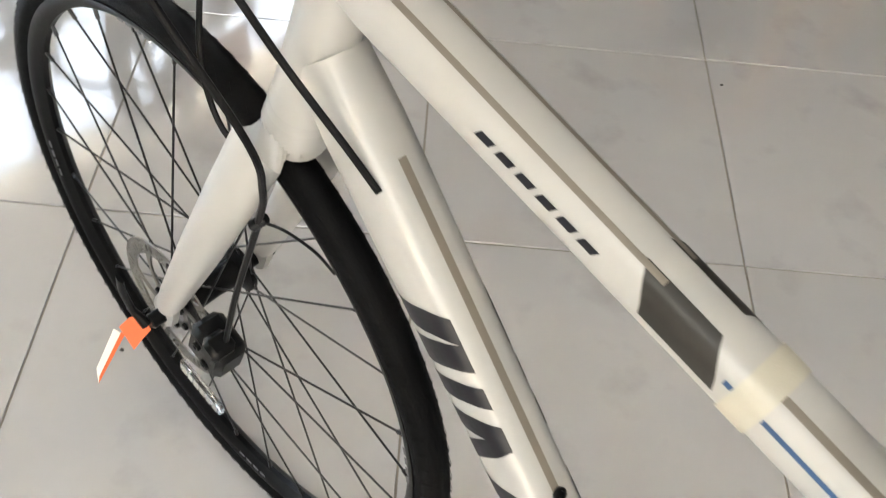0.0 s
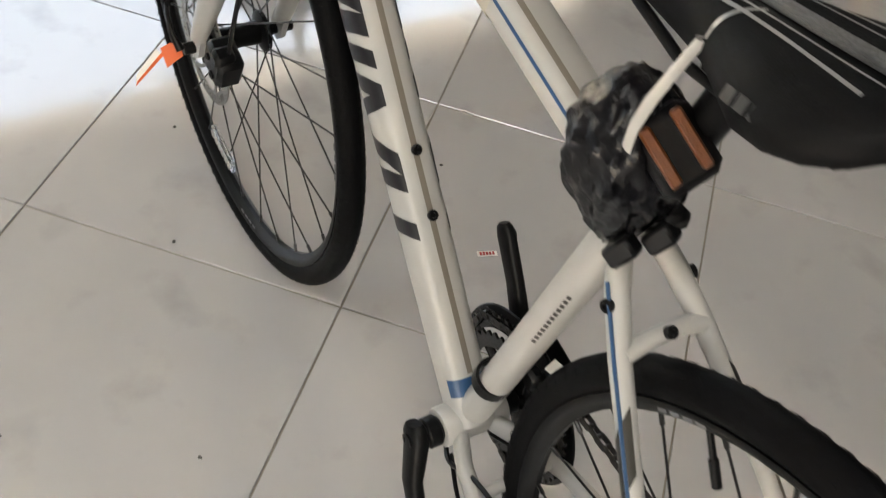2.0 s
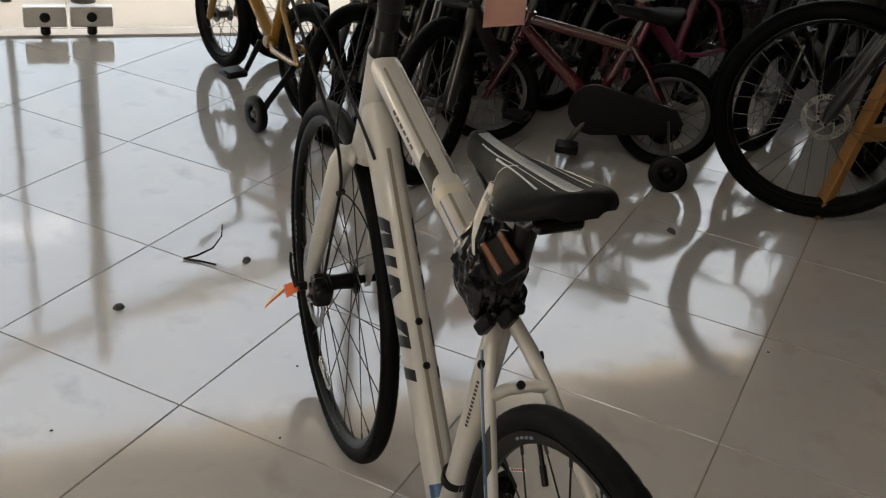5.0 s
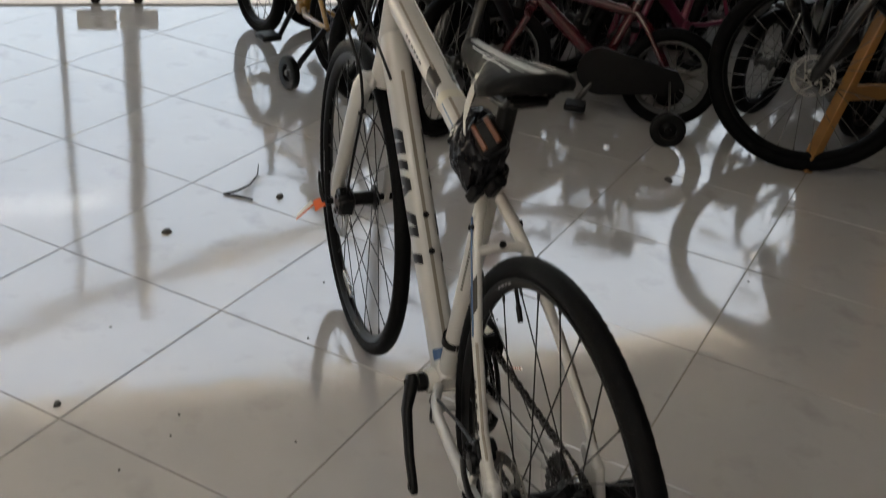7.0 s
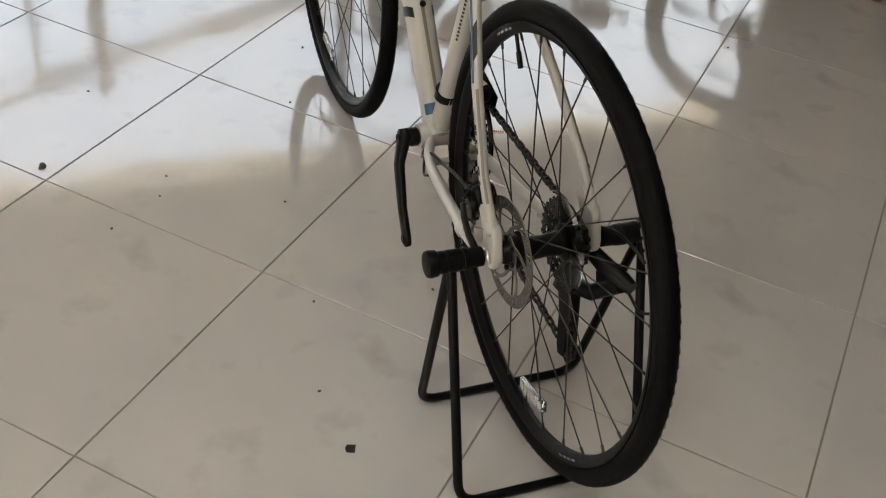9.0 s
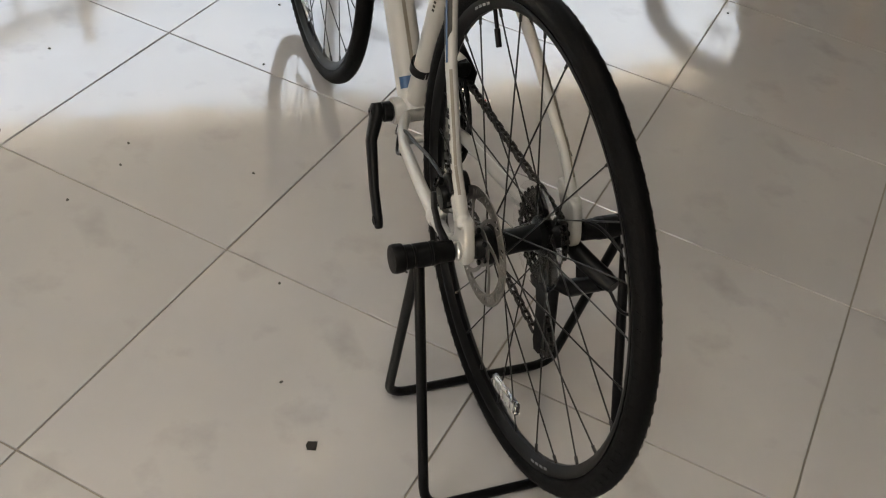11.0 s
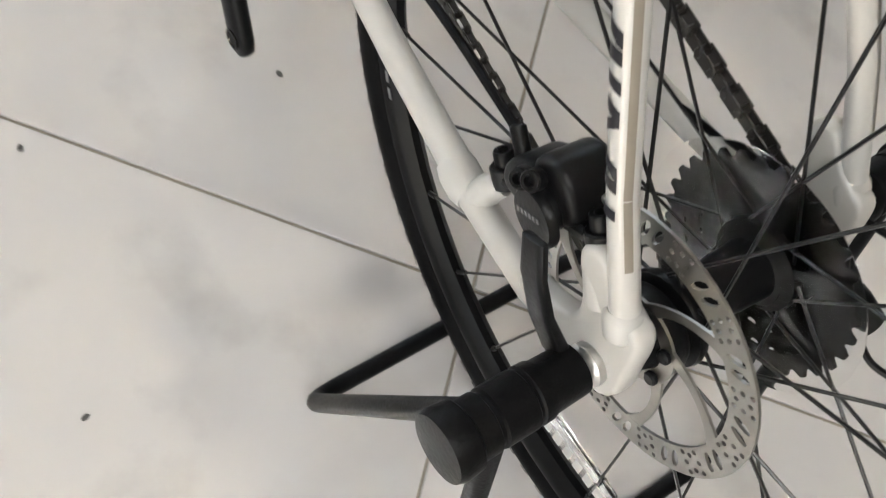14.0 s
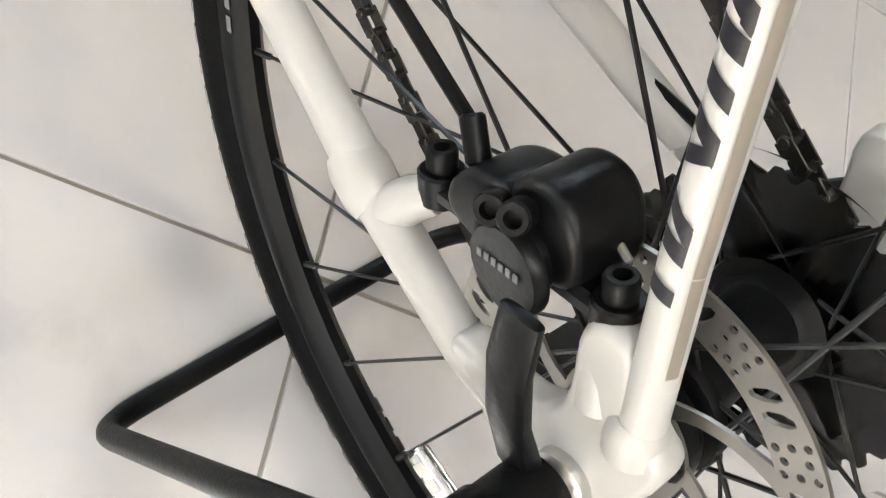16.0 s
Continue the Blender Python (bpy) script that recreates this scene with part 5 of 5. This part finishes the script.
small_bike("dark red mountain bicycle with disc brakes", stand_at((2.80, -2.95), (2.10, -2.25), 0.96), 0.30, 0.98, RED, 0.026, 28, shock=True, disc=True)
small_bike("white child's bicycle with pink trim", stand_at((3.40, -1.0), (3.36, -0.66), 0.55), 0.178, 0.58, NYLON, 0.022, 18, basket=PINK)

small_bike("dark child's bicycle with a chain guard", stand_at((3.40, -3.10), (2.95, -2.55), 0.70), 0.23, 0.72, PURPLE, 0.024, 20, guard=True)
small_bike("black child's bicycle with white saddle", stand_at((2.52, -2.45), (2.22, -1.86), 0.64), 0.20, 0.66, SOOT, 0.023, 20, guard=True, cover=NYLON)
small_bike("red and black child's bicycle", stand_at((2.02, -2.95), (1.66, -2.30), 0.72), 0.23, 0.74, RED, 0.024, 20, shock=True)
small_bike("black child's bicycle with a wide handlebar", stand_at((3.44, -1.62), (3.22, -1.22), 0.45), 0.178, 0.56, SOOT, 0.024, 18, trainer=1)
small_bike("black child's bicycle standing close among the others", stand_at((2.97, -1.97), (2.69, -1.30), 0.70), 0.23, 0.74, SOOT, 0.024, 20, guard=True)
small_bike("plain black child's bicycle with a chain guard", stand_at((2.92, -0.98), (2.47, -0.42), 0.70), 0.23, 0.72, SOOT, 0.024, 20, guard=True)
small_bike("dark purple child's bicycle with a suspension fork", stand_at((2.34, -2.80), (1.94, -2.10), 0.74), 0.23, 0.76, PURPLE, 0.024, 20, shock=True)
small_bike("black child's bicycle with pink grips", stand_at((3.05, -1.32), (2.66, -0.62), 0.78), 0.23, 0.76, SOOT, 0.024, 20, shock=True, guard=True)

# wooden trestle by the mountain bicycle
tr = thing("wooden_trestle", "varnished pine trestle stand with slanting legs", "trestle", HERE @ pose(1.66, -1.74, 0, 0, 0, -90))
for x0, x1, y0, y1 in ((-0.02, 0.10, 0.03, -0.02), (0.55, 0.42, 0.03, -0.02), (-0.02, 0.10, -0.42, -0.36), (0.55, 0.42, -0.42, -0.36)):
    a, b = Vector((x0, y0, 0.0)), Vector((x1, y1, 0.62))
    d = (b - a).normalized()
    side, up = axes_for(d)
    m = Matrix((tuple(side), tuple(up), tuple(d))).transposed().to_4x4()
    part("leg", block(Geo(), Matrix.Translation(a.lerp(b, 0.5) + Vector((0, 0, 0.004))) @ m, 0.045, 0.032, (b - a).length, 0.003), WOOD, tr)
part("top_rail", block(Geo(), pose(0.26, -0.19, 0.64), 0.50, 0.42, 0.03, 0.004), WOOD, tr)
part("cross_rail", block(Geo(), pose(0.26, 0.02, 0.28), 0.44, 0.025, 0.05, 0.003), WOOD, tr)
part("cross_rail", block(Geo(), pose(0.26, -0.40, 0.28), 0.44, 0.025, 0.05, 0.003), WOOD, tr)

# printed card hung on a small bicycle
cardp = thing("price_card", "red and white printed card hanging on a bicycle", "price card", HERE @ pose(2.22, -0.83, 0.46, 0, 0, 100))
part("sheet", block(Geo(), pose(0, 0, 0.07), 0.15, 0.002, 0.14, 0.0006), CARD, cardp)
g = Geo()
for k in range(5):
    block(g, pose(-0.005, -0.0016, 0.02 + 0.022 * k), 0.10 - 0.012 * (k % 3), 0.001, 0.008, 0.0003)
part("pale_line", g, PAPER, cardp)
tube_g = tube(Geo(), [(0, 0, 0.14), (0.004, 0, 0.17), (0, 0.004, 0.20)], 0.0012, 6)
part("string", tube_g, NYLON, cardp)

# ---- litter on the floor ----
def chip(x, y, sx, sy, h, turn, material=None, label="small dark chip of dirt on the tiles"):
    g = Geo()
    rr = random.Random(int(x * 1000) + 7)
    poly = [(sx / 2 * math.cos(a) * (0.75 + 0.4 * rr.random()), sy / 2 * math.sin(a) * (0.75 + 0.4 * rr.random())) for a in [2 * math.pi * k / 9 for k in range(9)]]
    a = g.ring([(px, py, 0) for px, py in poly])
    b = g.ring([(px * 0.7, py * 0.7, h * (0.8 + 0.4 * rr.random())) for px, py in poly])
    g.bridge(a, b)
    g.cap(a[::-1])
    g.cap(b)
    return solid("dirt_chip", g, material or DEBRIS, label, "litter", pose(x, y, 0.0005, 0, 0, turn), group="litter on the floor")


chip(0.578, 0.249, 0.034, 0.020, 0.008, 20)
chip(0.220, 0.353, 0.034, 0.022, 0.008, -30)
chip(1.441, -0.638, 0.04, 0.022, 0.008, 50)
chip(-0.47, 0.035, 0.022, 0.015, 0.006, 10)
for x, y in ((-0.30, -0.42), (0.02, -0.23), (-0.42, -0.21), (-0.36, -0.18), (-0.52, -0.62), (0.25, -0.12), (0.93, -1.02), (0.35, -0.55), (-0.20, 0.15), (-0.55, -0.20), (-0.375, -0.785), (-0.70, -0.74)):
    chip(x, y, 0.007, 0.005, 0.002, x * 300, label="speck of dirt on the tiles")
solid("paper_scrap", slab(Geo(), [(-0.008, -0.006), (0.008, -0.008), (0.008, 0.006), (0.001, 0.009), (-0.007, 0.007)], pose(0, 0, 0.001), 0.0008), OLIVE, "small dark scrap of paper on the tiles", "litter", pose(-0.778, -0.843, 0, 0, 0, 30))
lab = thing("paper_label", "small white and red paper label on the tiles", "litter", pose(0.187, -0.672, 0, 0, 0, -62) @ Matrix.Diagonal((0.72, 0.72, 1, 1)))
part("sheet", slab(Geo(), [(-0.022, -0.007), (0.022, -0.008), (0.023, 0.006), (-0.021, 0.008)], pose(0, 0, 0.0012), 0.0006), PAPER, lab)
g = Geo()
for k in range(5):
    block(g, pose(-0.014 + 0.007 * k, 0, 0.0018), 0.005, 0.009, 0.0006, 0.0001)
part("red_bars", g, surface("label_red", (0.30, 0.03, 0.03), 0.6, 0, 0.1, 40, 0), lab)
wire = tube(Geo(), [(0, 0, 0.004), (0.04, -0.02, 0.004), (0.075, -0.045, 0.004)], 0.0028, 8)
tube(wire, [(0, 0, 0.004), (0.035, 0.004, 0.008), (0.075, 0.012, 0.022), (0.10, 0.03, 0.045), (0.105, 0.05, 0.07)], [0.0028, 0.0028, 0.0024, 0.002, 0.0012], 8)
solid("wire_offcut", wire, PLASTIC, "bent offcut of thin black wire on the tiles", "wire", pose(0.491, 0.380, 0, 0, 0, -45))


# ---- floor tiles ----
def clip(poly, n, c):
    out = []
    for a, b in zip(poly, poly[1:] + poly[:1]):
        da, db = a.dot(n) - c, b.dot(n) - c
        if da <= 0:
            out.append(a)
        if da * db < 0:
            out.append(a + (b - a) * (da / (da - db)))
    return out


S, GAP = 0.5, 0.0014
o2 = Vector((BX, BY))
ah = Vector((math.cos(radians(HEAD)), math.sin(radians(HEAD))))
lf = Vector((-ah.y, ah.x))
edges = ((ah, FRONT - 0.005 + o2.dot(ah)), (-ah, -BACK - 0.005 - o2.dot(ah)), (lf, LEFT - 0.005 + o2.dot(lf)), (-lf, -RIGHT - 0.005 - o2.dot(lf)))


def tile_mesh(poly):
    g = Geo()
    c = sum(poly, Vector((0, 0))) / len(poly)
    low = g.ring([(*p, -0.006) for p in poly])
    mid = g.ring([(*p, -0.0012) for p in poly])
    top = g.ring([(*(p + (c - p).normalized() * 0.0009), 0.0) for p in poly])
    g.bridge(low, mid)
    g.bridge(mid, top)
    g.cap(top)
    return mesh_of("tile", g, TILE, 20)


whole = None
lay = random.Random(4)
for i in range(-14, 15):
    for j in range(-14, 15):
        cen = Vector(((i + 0.5) * S, (j + 0.5) * S))
        h = S / 2 - GAP
        poly = [cen + Vector((a * h, b * h)) for a, b in ((-1, -1), (1, -1), (1, 1), (-1, 1))]
        cut = poly
        for n, c in edges:
            cut = clip(cut, n, c)
            if len(cut) < 3:
                break
        if len(cut) < 3:
            continue
        same = len(cut) == 4 and all((a - b).length < 1e-6 for a, b in zip(cut, poly))
        local = [p - cen for p in cut]
        if same:
            whole = whole or tile_mesh(local)
        t = new("tile", whole if same else tile_mesh(local))
        t.parent = floor
        t.matrix_world = pose(cen.x, cen.y, 0, lay.gauss(0, 0.055), lay.gauss(0, 0.055), 0)
